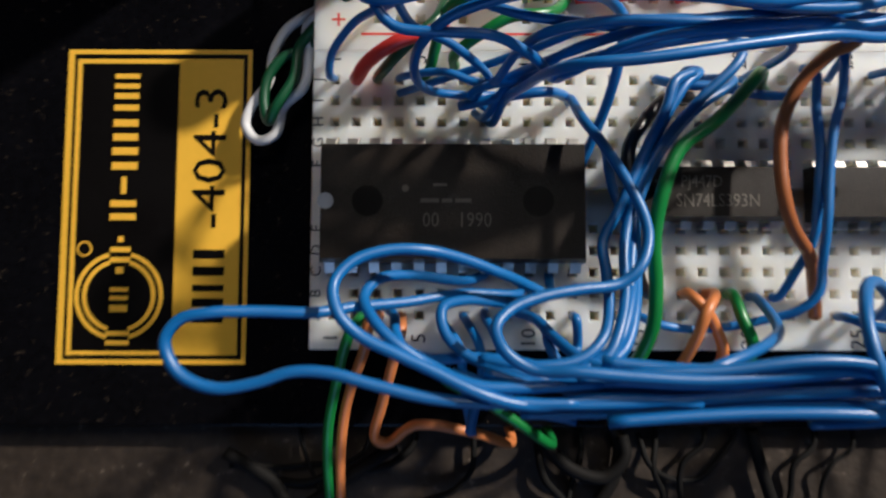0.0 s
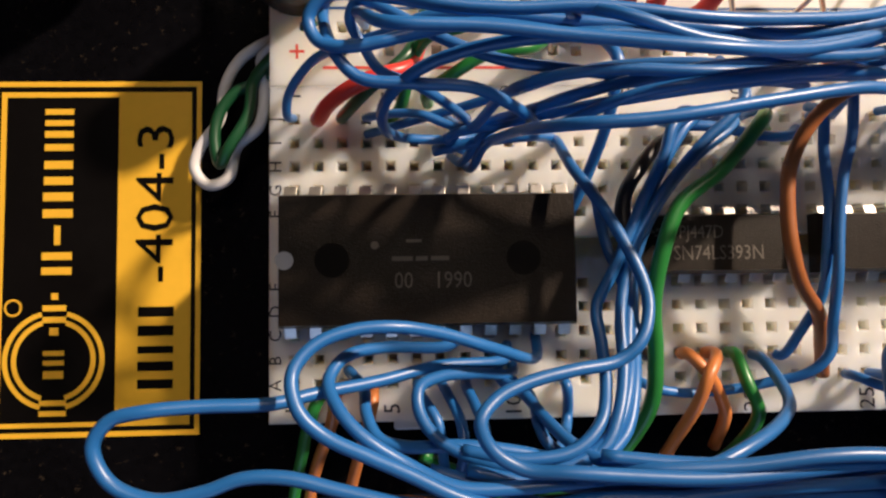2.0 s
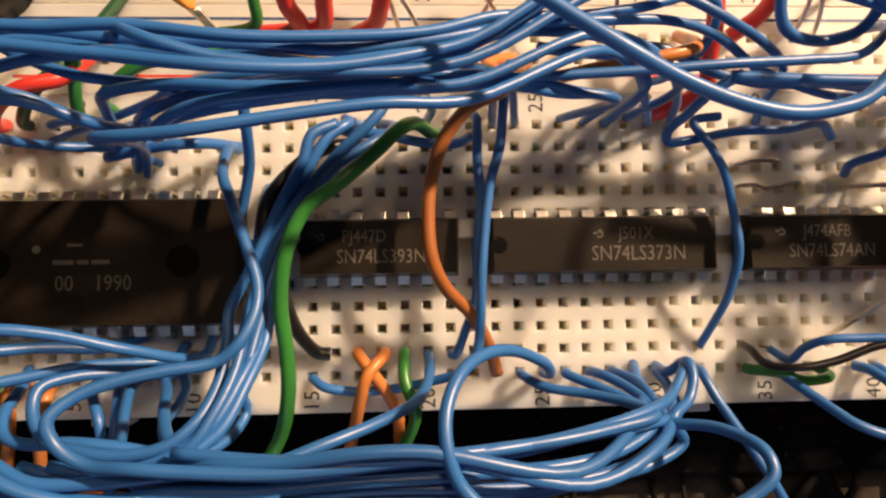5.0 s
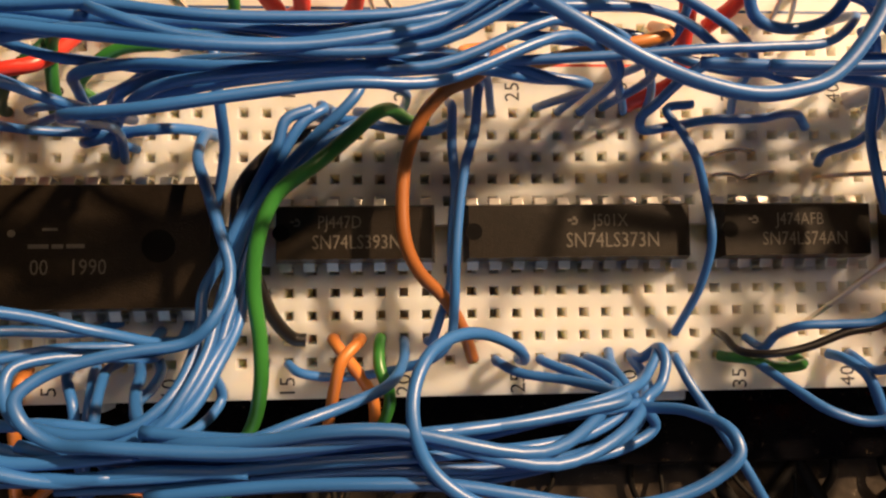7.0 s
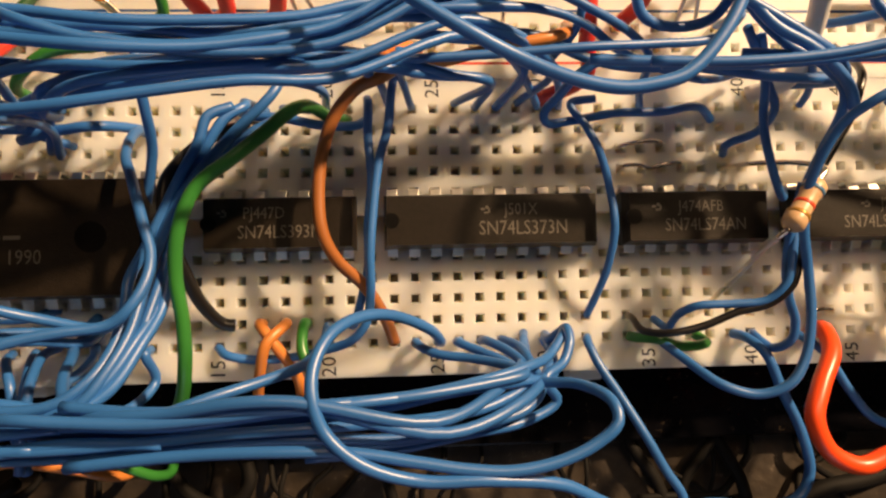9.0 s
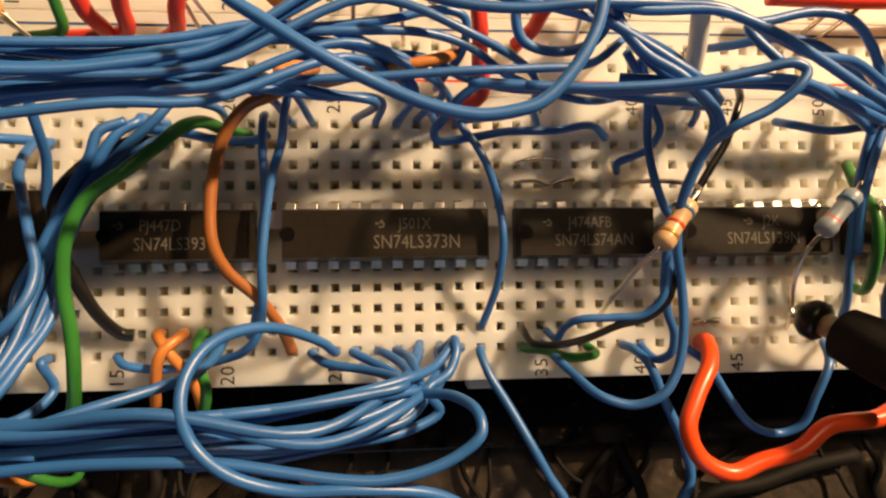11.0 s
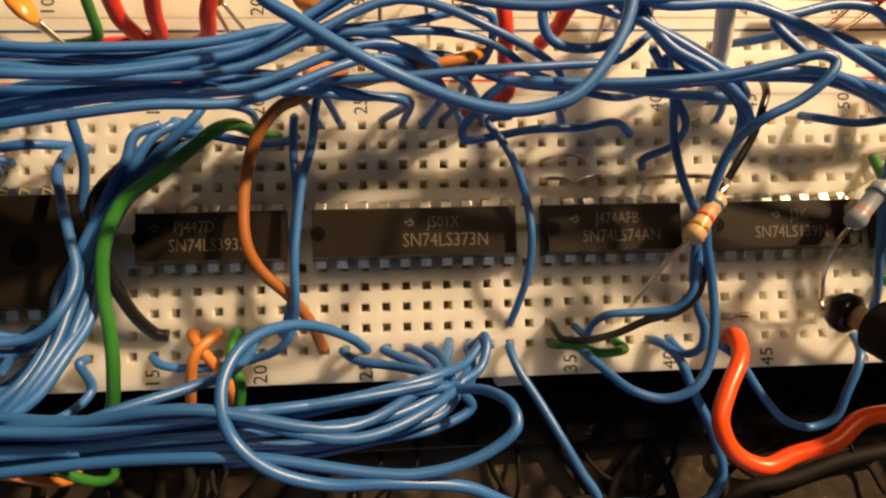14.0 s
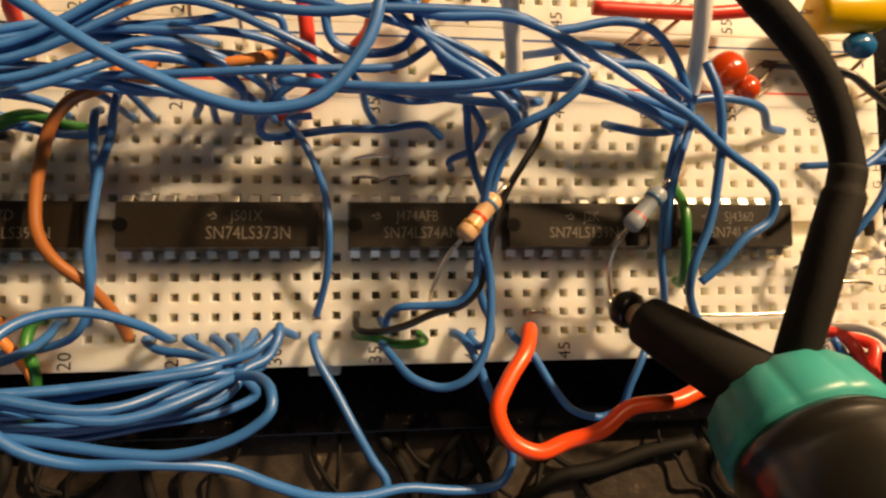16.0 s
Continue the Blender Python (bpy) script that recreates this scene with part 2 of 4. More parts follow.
sticker = part("sticker", strip(-13.6, -3.95, -2.62, 13.75, 0.0), STICKER, panel, "black and yellow maker's sticker")
for b in ((-13.6, -3.95, -2.62, -2.38), (-13.6, -3.95, 13.5, 13.75), (-13.6, -13.28, -2.38, 13.5), (-4.18, -3.95, -2.38, 13.5),
          (-13.1, -4.4, -2.16, -1.95), (-13.1, -7.7, 13.0, 13.25), (-13.1, -12.86, -1.95, 13.0), (-7.75, -4.4, -1.95, 13.25)):
    part("yellow_band", strip(*b, 0.00008), YELLOW, sticker)


def ring(c, r, ra, rb, gap, h, parent):
    bm = bmesh.new()
    n = 40
    for lo, hi in ((gap, 180 - gap), (180 + gap, 360 - gap)):
        prev = None
        for k in range(n + 1):
            a = radians(lo + (hi - lo) * k / n + 90)
            pair = [bm.verts.new((c * P + q * P * math.cos(a), r * P + q * P * math.sin(a), h)) for q in (ra, rb)]
            if prev:
                bm.faces.new((prev[0], prev[1], pair[1], pair[0]))
            prev = pair
    part("ring", bm, YELLOW, parent)


ring(-10.5, 0.85, 2.05, 2.28, 15, 0.00016, sticker)
ring(-10.5, 0.85, 1.65, 1.88, 17, 0.00016, sticker)
ring(-12.35, 3.25, 0.3, 0.4, 0, 0.00016, sticker)
# maker's marks as plain blocks, the type number in figures
def marks(c, blocks, mat):
    """Each maker's character as a pair of plain bars; a narrow one as a single bar."""
    for r, w, h in blocks:
        bars = ((0, w),) if w < 0.4 or h < 0.5 else ((-0.31 * w, 0.32 * w), (0.31 * w, 0.32 * w))
        for dr, bw in bars:
            part("mark_bar", boxed((c - h / 2) * P, (c + h / 2) * P, (r + dr - bw / 2) * P, (r + dr + bw / 2) * P, 0.00016, 0.0002), mat, sticker)


marks(-10.5, ((-1.3, 0.75, 1.2), (0.2, 0.35, 0.9), (0.95, 0.7, 0.95), (2.15, 0.35, 0.4), (2.95, 0.85, 1.05), (3.75, 0.3, 0.3)), YELLOW)
marks(-10.45, ((5.25, 1.1, 1.35), (6.55, 0.9, 0.28), (7.95, 1.25, 1.35), (9.45, 1.2, 1.3), (10.95, 1.0, 1.3), (12.05, 0.85, 1.3)), YELLOW)
marks(-5.95, ((0.1, 1.3, 1.6), (1.25, 0.32, 1.6), (2.55, 1.4, 1.6)), STICKER)
lettering("-404-3", 0.0062, (-5.95 * P, 8.05 * P, 0.0002), 90, STICKER, sticker, "type_number", 1.18)


# ---- breadboards ----
def breadboard(r0, r1, rows, c0=-0.02, c1=64.05, deep=8.5, groove=None, cols=range(1, 64), label=""):
    """A white block from row r0 to r1 with square funnel holes through its top."""
    root = thing("breadboard", at(0, r0, -deep), label, "breadboard", "white breadboards on the panel")
    ox, oy, oz = 0.0, -r0 * P, deep / 1000
    bm = bmesh.new()
    colset = set(cols)
    ys = sorted(rows)

    def quad(a, b, c, d):
        bm.faces.new([bm.verts.new(v) for v in (a, b, c, d)])

    def flat(x0, x1, y0, y1, z=0.0):
        quad((x0 * P, y0 * P + oy, z + oz), (x1 * P, y0 * P + oy, z + oz), (x1 * P, y1 * P + oy, z + oz), (x0 * P, y1 * P + oy, z + oz))

    lo = min(colset) - 0.5
    hi = max(colset) + 0.5
    edge = r0
    for y in ys:
        if y - 0.5 > edge + 1e-6:
            if groove and abs(edge - groove[0]) < 1e-6:
                g0, g1 = groove
                flat(lo, hi, g0, g0 + 0.55)
                flat(lo, hi, g1 - 0.55, g1)
                flat(lo, hi, g0 + 0.55, g1 - 0.55, -0.002)
                for gy in (g0 + 0.55, g1 - 0.55):
                    quad((lo * P, gy * P + oy, oz), (hi * P, gy * P + oy, oz), (hi * P, gy * P + oy, oz - 0.002), (lo * P, gy * P + oy, oz - 0.002))
            else:
                flat(lo, hi, edge, y - 0.5)
        for c in range(min(colset), max(colset) + 1):
            if c not in colset:
                flat(c - 0.5, c + 0.5, y - 0.5, y + 0.5)
                continue
            rings = []
            for s, z in ((0.5, 0.0), (0.235, 0.0), (0.19, -0.0003), (0.18, -0.0042)):
                rings.append([bm.verts.new(((c + sx * s) * P, (y + sy * s) * P + oy, oz + z)) for sx, sy in ((-1, -1), (1, -1), (1, 1), (-1, 1))])
            for a, b in zip(rings, rings[1:]):
                for k in range(4):
                    bm.faces.new((a[k], a[(k + 1) % 4], b[(k + 1) % 4], b[k]))
        edge = y + 0.5
    flat(lo, hi, edge, r1)
    flat(c0, lo, r0, r1)
    flat(hi, c1, r0, r1)
    x0, x1, y0, y1 = c0 * P, c1 * P, r0 * P + oy, r1 * P + oy
    for a, b in (((x0, y0), (x1, y0)), ((x1, y0), (x1, y1)), ((x1, y1), (x0, y1)), ((x0, y1), (x0, y0))):
        quad((*a, 0), (*b, 0), (*b, oz), (*a, oz))
    quad((x0, y0, 0), (x0, y1, 0), (x1, y1, 0), (x1, y0, 0))
    bmesh.ops.remove_doubles(bm, verts=bm.verts, dist=1e-6)
    bmesh.ops.recalc_face_normals(bm, faces=bm.faces)
    part("body", bm, WHITE, root)
    part("contact_strip", boxed(x0 + 0.001, x1 - 0.001, y0 + 0.001, y1 - 0.001, oz - 0.0048, oz - 0.0041), CONTACT, root, "dull spring contacts under the holes")
    return root, oy, oz


STRIP = [0, 1, 2, 3, 4, 7, 8, 9, 10, 11]


def terminal_strip(base, label):
    root, oy, oz = breadboard(base - 1.55, base + 12.38, [base + r for r in STRIP], groove=(base + 4.5, base + 6.5), label=label)
    zt = oz + 0.00005
    for c in (1, *range(5, 64, 5)):
        for r in (-1.02, 11.98):
            lettering(str(c), 0.0024, (c * P, (base + r) * P + oy, zt), 90, PRINT, root)
    for r, ch in zip(STRIP, "ABCDEFGHIJ"):
        for c in (0.26, 63.8):
            lettering(ch, 0.0018, (c * P, (base + r) * P + oy, zt), 90, PRINT, root, "printed_letter")
    return root


def power_rail(base, label):
    cols = [c for c in range(3, 63) if c % 6 != 2]
    root, oy, oz = breadboard(base + 12.42, base + 16.4, [base + 13.95, base + 14.95], cols=cols, label=label)
    for r, mat, nm in ((13.2, RED_PRINT, "red_line"), (15.78, BLUE_PRINT, "blue_line")):
        part(nm, boxed(2.2 * P, 62.5 * P, (base + r - 0.06) * P + oy, (base + r + 0.06) * P + oy, oz + 0.00002, oz + 0.00006), mat, root)
    for c in (1.2, 63.2):
        lettering("+", 0.0034, (c * P, (base + 13.9) * P + oy, oz + 0.00006), 90, RED_PRINT, root, "printed_sign")
        lettering("-", 0.0034, (c * P, (base + 15.0) * P + oy, oz + 0.00006), 90, BLUE_PRINT, root, "printed_sign")
    return root


terminal_strip(0, "long white plastic breadboard strip crowded with chips and wires")
power_rail(0, "narrow white power rail with red and blue lines")
terminal_strip(18.05, "second long white breadboard strip beyond the power rail")


# ---- chips ----
def pin_mesh(side):
    """A tinned pin: a shoulder that slopes down outwards, a wide shank and a narrow leg."""
    bm = bmesh.new()
    box(bm, -0.00065, 0.00065, -0.0007, 0.0006, 0.0016, 0.0020, bevel=0.00008)
    for v in bm.verts:
        v.co.z -= 0.42 * side * v.co.y
    box(bm, -0.00065, 0.00065, side * 0.0005 - 0.00013, side * 0.0005 + 0.00013, 0.0002, 0.0017, bevel=0.00005)
    box(bm, -0.00025, 0.00025, side * 0.0005 - 0.00013, side * 0.0005 + 0.00013, -0.003, 0.0003)
    return finish(bm, "pin", TIN)


PIN_UP, PIN_DOWN = pin_mesh(1), pin_mesh(-1)


def chip(first, count, row_low, row_high, body_low, body_high, top, lines, label, wide=False):
    """A dual in-line chip: first column, pins on each side, rows of its pins, extent of its body."""
    mid = first + (count - 1) / 2
    root = thing("integrated_circuit", at(mid, (row_low + row_high) / 2, 0), label, "chip", "chips along the breadboard")
    half = (count * 0.5 - 0.14) * P
    hw = (body_high - body_low) / 2 * P
    t = top / 1000
    bm = bmesh.new()
    zm = t - 0.0018
    box(bm, -half, half, -hw - 0.0002, hw + 0.0002, t - 0.0035, zm, bevel=0.0)
    bm2 = box(bm, -half, half, -hw - 0.0002, hw + 0.0002, zm, t, bevel=0.0, taper=0.00035)
    body = part("body", bm, EPOXY, root)
    bm = bmesh.new()
    lathe(bm, (-half + 0.0009, 0, t - 0.0004), (0, 0, 1), [(0, 0.0009), (0.00043, 0.0009)], 20)
    # flush disc: the notch's light (wide) or dark recess shade is in its colour
    part("index_notch", bm, LIT_NOTCH if wide else STICKER, root)
    if wide:
        for dx in (-half + 0.0055, half - 0.0055):
            bm = bmesh.new()
            lathe(bm, (dx, 0, t - 0.0004), (0, 0, 1), [(0, 0.0016), (0.00042, 0.0017)], 24)
            # raised by a hair, not sunk; near-black colour gives the mould dimple's shade
            part("dimple_shade", bm, STICKER, root)
    for k in range(count):
        for row, me, s in ((row_high, PIN_UP, 1), (row_low, PIN_DOWN, -1)):
            ob = new("pin", me)
            ob.parent = root
            ob.location = ((first + k - mid) * P, (row - (row_low + row_high) / 2) * P - s * 0.0005, 0)
    for text, size, dx, dy in lines:
        lettering(text, size, (dx * P, dy * P, t + 0.00004), 0, MARK, root, "marking", 0.82)
    if wide:
        for dx, dy, w, hh in ((-1.0, 0.02, 0.8, 0.22), (-0.25, 0.02, 0.45, 0.22), (0.45, 0.02, 0.7, 0.22), (-0.55, 0.7, 0.6, 0.14)):
            part("marking", boxed((dx - w / 2) * P, (dx + w / 2) * P, dy * P - hh / 1000, dy * P + hh / 1000, t - 0.0001, t + 0.00003), MARK, root)
        bm = bmesh.new()
        lathe(bm, (-2.05 * P, 0.55 * P, t - 0.0001), (0, 0, 1), [(0, 0.0004), (0.00013, 0.0004)], 16)
        part("maker_mark", bm, MARK, root)
    else:
        text, size, dx, dy = lines[0]
        x = dx * P - size * 0.3 * len(text) - 0.0012
        for k, (ox, oy, w, hh) in enumerate(((-0.35, 0.1, 0.45, 0.25), (0.15, 0.3, 0.35, 0.35), (0.1, -0.3, 0.55, 0.2), (0.4, 0.0, 0.2, 0.5))):
            part("maker_mark", boxed(x + (ox - w / 2) / 1000, x + (ox + w / 2) / 1000, dy * P + (oy - hh / 2) / 1000, dy * P + (oy + hh / 2) / 1000, t - 0.0001, t + 0.00003 + k * 0.000004), MARK, root)
    return root


chip(1, 12, 2, 8, 2.42, 7.52, 4.9, [("00", 0.0023, -0.95, -0.85), ("1990", 0.0023, 0.95, -0.85)], "wide black chip with dim grey marking in its sockets", True)
chip(15, 7, 4, 7, 4.32, 6.62, 4.0, [("PJ447D", 0.0019, -0.6, 0.42), ("SN74LS393N", 0.0021, 0.1, -0.42)], "narrow black chip with grey marking beside the wide one")
chip(23, 10, 4, 7, 4.32, 6.62, 4.0, [("J501X", 0.0019, 1.3, 0.42), ("SN74LS373N", 0.0023, 1.4, -0.42)], "long narrow black chip with grey marking")
chip(34, 7, 4, 7, 4.32, 6.62, 4.0, [("J474AFB", 0.0019, 0.1, 0.42), ("SN74LS74AN", 0.0021, 0.3, -0.42)], "short narrow black chip with grey marking")
chip(42, 8, 4, 7, 4.32, 6.62, 4.0, [("J2K", 0.0019, 0.6, 0.42), ("SN74LS139N", 0.0021, 0.2, -0.42)], "narrow black chip under a resistor")
chip(51, 7, 4, 7, 4.32, 6.62, 4.0, [("SJ4360", 0.0019, 0.2, 0.42), ("SN74LS16", 0.0021, 0, -0.42)], "narrow black chip near the board's end")

# ---- jumper wires ----
SHORT = {BLUE: "blue", GREEN: "green", DARKGREEN: "dark green", BROWN: "brown", ORANGE_BROWN: "orange-brown", ORANGE: "bright orange",
         RED: "red", BLACKWIRE: "black", TABLESHADE: "matt black", WHITEWIRE: "white"}


STRANDS = [0]


def strand(pts):
    """Spreads the strands of the long bundle over different heights near its turn, where they lie loosely over one another."""
    high = max(p[2] for p in pts)
    if not 14 <= high <= 22 or sum(p[1] for p in pts) / len(pts) < 9.4 or min(p[0] for p in pts) > 14:
        return pts
    STRANDS[0] += 1
    dh = (3, 7, 4, 9, 3, 6)[STRANDS[0] % 6]
    out = []
    for c, r, h in pts:
        h2 = h + dh * min(max((h - 8) / 6, 0), 1) * min(max((24 - c) / 10, 0), 1)
        k = (68 - h2) / (68 - h)
        c0 = 6.2 + 17.8 * min(max((c - 11) / 8, 0), 1)
        out.append((c0 + (c - c0) * k, 3.2 + (r - 3.2) * k, h2))
    return out


def wire(mat, width, *pts):
    """An insulated wire through places (column, row, millimetres above the board); an end below the top sits in a hole."""
    if mat is BLUE:
        laid = strand(pts)
        width *= 1.0 if laid is pts else 0.82
        pts = laid
    places = [at(*p) for p in pts]
    tips = []
    if pts[0][2] < 0 and 0 < pts[0][0] < 64 and abs(pts[0][2] + 1) < 0.01:
        tips.append(places[0].copy())
        places[0] = at(pts[0][0], pts[0][1], 0.35)
    if abs(pts[-1][2] + 1) < 0.01:
        tips.append(places[-1].copy())
        places[-1] = at(pts[-1][0], pts[-1][1], 0.35)
    line = smooth_line(places, 6)
    base = line[0].copy()
    r = width / 2000 * (0.93 if mat is BLUE else 1.0)
    bm = tube(bmesh.new(), [p - base for p in line], r)
    top = max(p[2] for p in pts)
    how = "looping high" if top > 13 else "arching up" if top > 6 else "lying low"
    if mat is TABLESHADE and top < -5:
        how = "standing in for shadow on the table"
    end = "" if how.endswith("table") else ", its end in a breadboard hole" if tips else " above the crowded breadboard"
    ob = part("jumper_wire", bm, mat, None, "", True)
    ob.location = base
    tagged(ob, SHORT[mat] + " jumper wire " + how + end, "wire", SHORT[mat] + " jumper wires")
    for tip in tips:
        near = line[0] if (line[0] - tip).length < (line[-1] - tip).length else line[-1]
        bm = tube(bmesh.new(), [near - base, tip - base + Vector((0, 0, -0.0022))], 0.0003, 6)
        part("bare_tip", bm, BARE, ob, "bare tinned conductor")
    return ob


blue, green, darkgreen, brownwire, orange2, orange, red, blackwire, whitewire = BLUE, GREEN, DARKGREEN, BROWN, ORANGE_BROWN, ORANGE, RED, BLACKWIRE, WHITEWIRE
tableshade = TABLESHADE

wire(blue, 1.2, (10.90, 1.90, -1), (10.73, 1.09, 3), (8.82, 1.67, 9), (6.83, 2.35, 12), (5.37, 2.63, 14), (3.99, 2.58, 15), (2.84, 2.15, 16), (2.25, 1.35, 17), (2.50, 0.33, 18), (3.23, -0.41, 18), (4.44, -1.01, 18), (5.74, -1.60, 18), (7.37, -2.37, 18), (9.07, -2.84, 17), (11.62, -2.61, 17), (15.06, -2.71, 17))
wire(blue, 1.2, (9.70, 1.50, -1), (9.51, 1.03, 3), (6.84, 1.02, 7), (4.69, 0.68, 10), (2.79, 0.51, 13), (1.46, 0.33, 15), (-0.53, 0.37, 16), (-2.02, 0.34, 17), (-3.15, 0.07, 17), (-3.62, -0.65, 17), (-3.12, -1.72, 17), (-1.83, -2.27, 17), (-0.37, -2.08, 17), (0.77, -1.72, 17), (2.08, -1.73, 17), (3.73, -2.16, 17), (5.72, -2.61, 17), (8.23, -2.78, 17), (10.77, -2.75, 17))
wire(blue, 1.2, (8.00, 1.90, -1), (7.09, 1.56, 3), (4.83, 1.76, 8), (3.59, 1.58, 11), (3.12, 0.90, 13), (3.54, 0.12, 15), (4.36, -0.68, 16), (5.72, -1.56, 16), (7.23, -2.16, 17), (9.08, -2.21, 17), (11.64, -2.03, 17))
wire(blue, 1.2, (9.90, 0.90, -1), (9.72, 0.46, 3), (8.30, 0.66, 6), (6.82, 0.73, 9), (6.08, 0.46, 11), (6.08, -0.23, 12), (6.59, -0.98, 13), (7.65, -1.55, 14), (9.20, -1.92, 15), (10.96, -2.49, 15), (13.64, -2.56, 15), (16.35, -2.37, 15))
wire(blue, 1.2, (3.20, 0.60, -1), (4.00, 0.08, 5), (4.17, -0.55, 8), (4.67, -1.28, 10), (5.64, -1.50, 11), (7.33, -1.40, 12), (9.01, -1.59, 12), (10.88, -2.00, 12), (13.00, -2.50, 13), (15.80, -2.67, 13))
wire(blue, 1.2, (11.90, 9.90, -1), (11.78, 9.73, 3), (12.00, 8.32, 7), (12.60, 7.11, 9), (13.33, 5.43, 11), (13.83, 4.04, 12), (13.85, 3.09, 13), (13.39, 2.00, 14), (12.63, 1.40, 14), (11.06, 1.18, 15), (9.56, 0.90, 16), (8.46, 0.47, 17), (7.91, -0.15, 18), (8.22, -0.94, 18), (9.21, -1.56, 18), (10.61, -1.58, 19), (12.25, -1.72, 19), (14.73, -1.85, 19), (17.24, -1.72, 19), (20.10, -1.54, 19), (25.00, -2.60, 18), (28.00, -1.80, 14), (29.60, -0.90, 7), (30.20, 0.00, -1))
wire(blue, 1.2, (9.30, 0.90, -1), (9.27, 0.29, 3), (9.91, -0.04, 7), (10.42, -0.68, 11), (11.09, -1.28, 14), (11.94, -1.64, 16), (13.22, -1.64, 18), (15.58, -1.52, 19), (17.85, -1.19, 20), (19.81, -1.21, 20), (24.50, -2.20, 18), (27.00, -1.50, 13), (28.60, -0.60, 6), (29.00, 0.00, -1))
wire(blue, 1.2, (12.00, 0.00, -1), (12.01, -0.14, 2), (12.20, -1.40, 0), (11.64, -2.36, 3), (10.19, -2.67, 8), (8.46, -2.54, 11))
wire(blue, 1.2, (12.00, 6.10, 2), (12.92, 8.71, 6), (13.13, 9.88, 9), (13.19, 10.83, 11), (13.23, 11.76, 12), (12.86, 12.93, 10), (12.40, 15.00, -1))
wire(blue, 1.2, (13.20, 8.20, -1), (13.26, 7.57, 3), (13.31, 5.42, 6), (13.78, 3.91, 7), (13.67, 2.08, 9), (13.23, 0.64, 12), (12.56, -0.69, 14), (11.52, -1.50, 15), (10.26, -1.95, 15), (8.31, -2.33, 15), (6.39, -1.85, 15))
wire(blue, 1.2, (16.51, 10.26, 8), (15.59, 9.72, 9), (15.24, 8.68, 9), (14.46, 7.14, 9), (13.75, 5.61, 9), (13.13, 4.30, 9), (12.52, 3.10, 9), (12.54, 1.92, 10), (12.43, 0.47, 12), (11.98, -0.59, 14), (10.99, -1.36, 15), (9.21, -1.58, 15), (7.47, -1.36, 14))
wire(blue, 1.2, (18.20, 12.80, 5), (18.37, 10.86, 9), (16.61, 8.98, 9), (15.19, 7.34, 9), (14.25, 5.91, 9), (13.64, 4.29, 9), (13.26, 2.70, 10), (13.06, 1.02, 12), (12.58, -0.33, 14), (11.97, -1.30, 15), (10.80, -1.88, 15))
wire(blue, 1.2, (17.20, 10.90, -1), (16.71, 10.74, 5), (16.91, 10.38, 7), (16.17, 9.73, 8), (15.04, 7.83, 8), (14.36, 6.37, 8), (13.99, 4.51, 8), (13.87, 2.08, 9), (13.42, 0.45, 12), (12.83, -0.87, 14), (12.06, -1.56, 15))
wire(blue, 1.2, (18.00, 11.00, -1), (18.70, 10.52, 4), (18.51, 10.06, 6), (16.56, 8.66, 8), (15.01, 6.79, 8), (14.15, 4.92, 8), (13.70, 2.88, 9), (13.34, 0.97, 11))
wire(blue, 1.2, (16.00, 11.00, -1), (15.95, 10.89, 1), (16.80, 10.39, 3), (18.23, 10.18, 4), (20.04, 9.82, 4), (21.44, 9.92, 3), (22.00, 10.30, 2))
wire(blackwire, 1.5, (17.20, 10.00, -1), (17.29, 9.91, 2), (15.81, 9.50, 5), (14.63, 8.40, 7), (13.75, 6.99, 8), (13.87, 5.01, 8), (14.22, 3.49, 6), (14.64, 1.97, 3), (15.30, 1.08, 1), (15.80, 1.00, 0.7))
wire(green, 1.45, (21.00, 10.40, -1), (20.27, 10.32, 3), (19.55, 10.36, 7), (18.96, 9.93, 9), (18.08, 9.01, 10), (16.86, 7.85, 11), (15.41, 6.69, 11), (14.74, 5.12, 11), (14.48, 3.26, 10), (14.63, 1.34, 9), (14.58, -0.40, 8), (13.91, -2.34, 5), (12.84, -3.63, 4), (10.62, -3.91, 4))
wire(brownwire, 1.4, (24.30, 13.20, 4), (22.76, 11.22, 10), (21.77, 10.77, 10), (20.78, 9.73, 9), (20.21, 8.30, 8), (20.02, 6.73, 8), (20.14, 4.95, 8), (20.66, 3.80, 7), (21.77, 2.65, 5), (22.59, 1.22, 2), (23.00, 0.00, -1))
wire(blue, 1.1, (22.00, 11.00, 4), (22.08, 10.57, 6), (22.06, 8.93, 6), (22.18, 7.29, 6), (22.01, 5.22, 6), (21.96, 3.39, 5), (21.56, 1.98, 3), (21.15, 0.85, 1), (21.00, 0.90, -1))
wire(blue, 1.1, (23.50, 13.00, 6), (23.10, 10.92, 7), (22.96, 9.53, 7), (22.52, 7.92, 7), (22.27, 6.09, 7), (22.10, 4.06, 7), (22.06, 2.25, 6), (21.88, 1.12, 6), (21.28, 0.37, 5), (20.12, -0.11, 3), (18.45, -0.46, 2), (16.79, -0.52, 2), (15.61, -0.31, 2), (15.00, 0.00, -1))
wire(blue, 1.2, (20.00, 0.90, -1), (20.03, 0.84, 2), (19.99, 0.21, 5), (19.49, -0.44, 9), (18.16, -0.86, 13), (16.41, -1.29, 16), (14.86, -1.76, 17), (13.07, -1.98, 17), (10.77, -2.01, 17))
wire(orange2, 1.3, (18.00, 1.00, -1), (18.17, 1.01, 2), (17.47, 0.22, 4), (17.12, -0.98, 3), (16.73, -2.49, 0), (16.27, -4.10, -3))
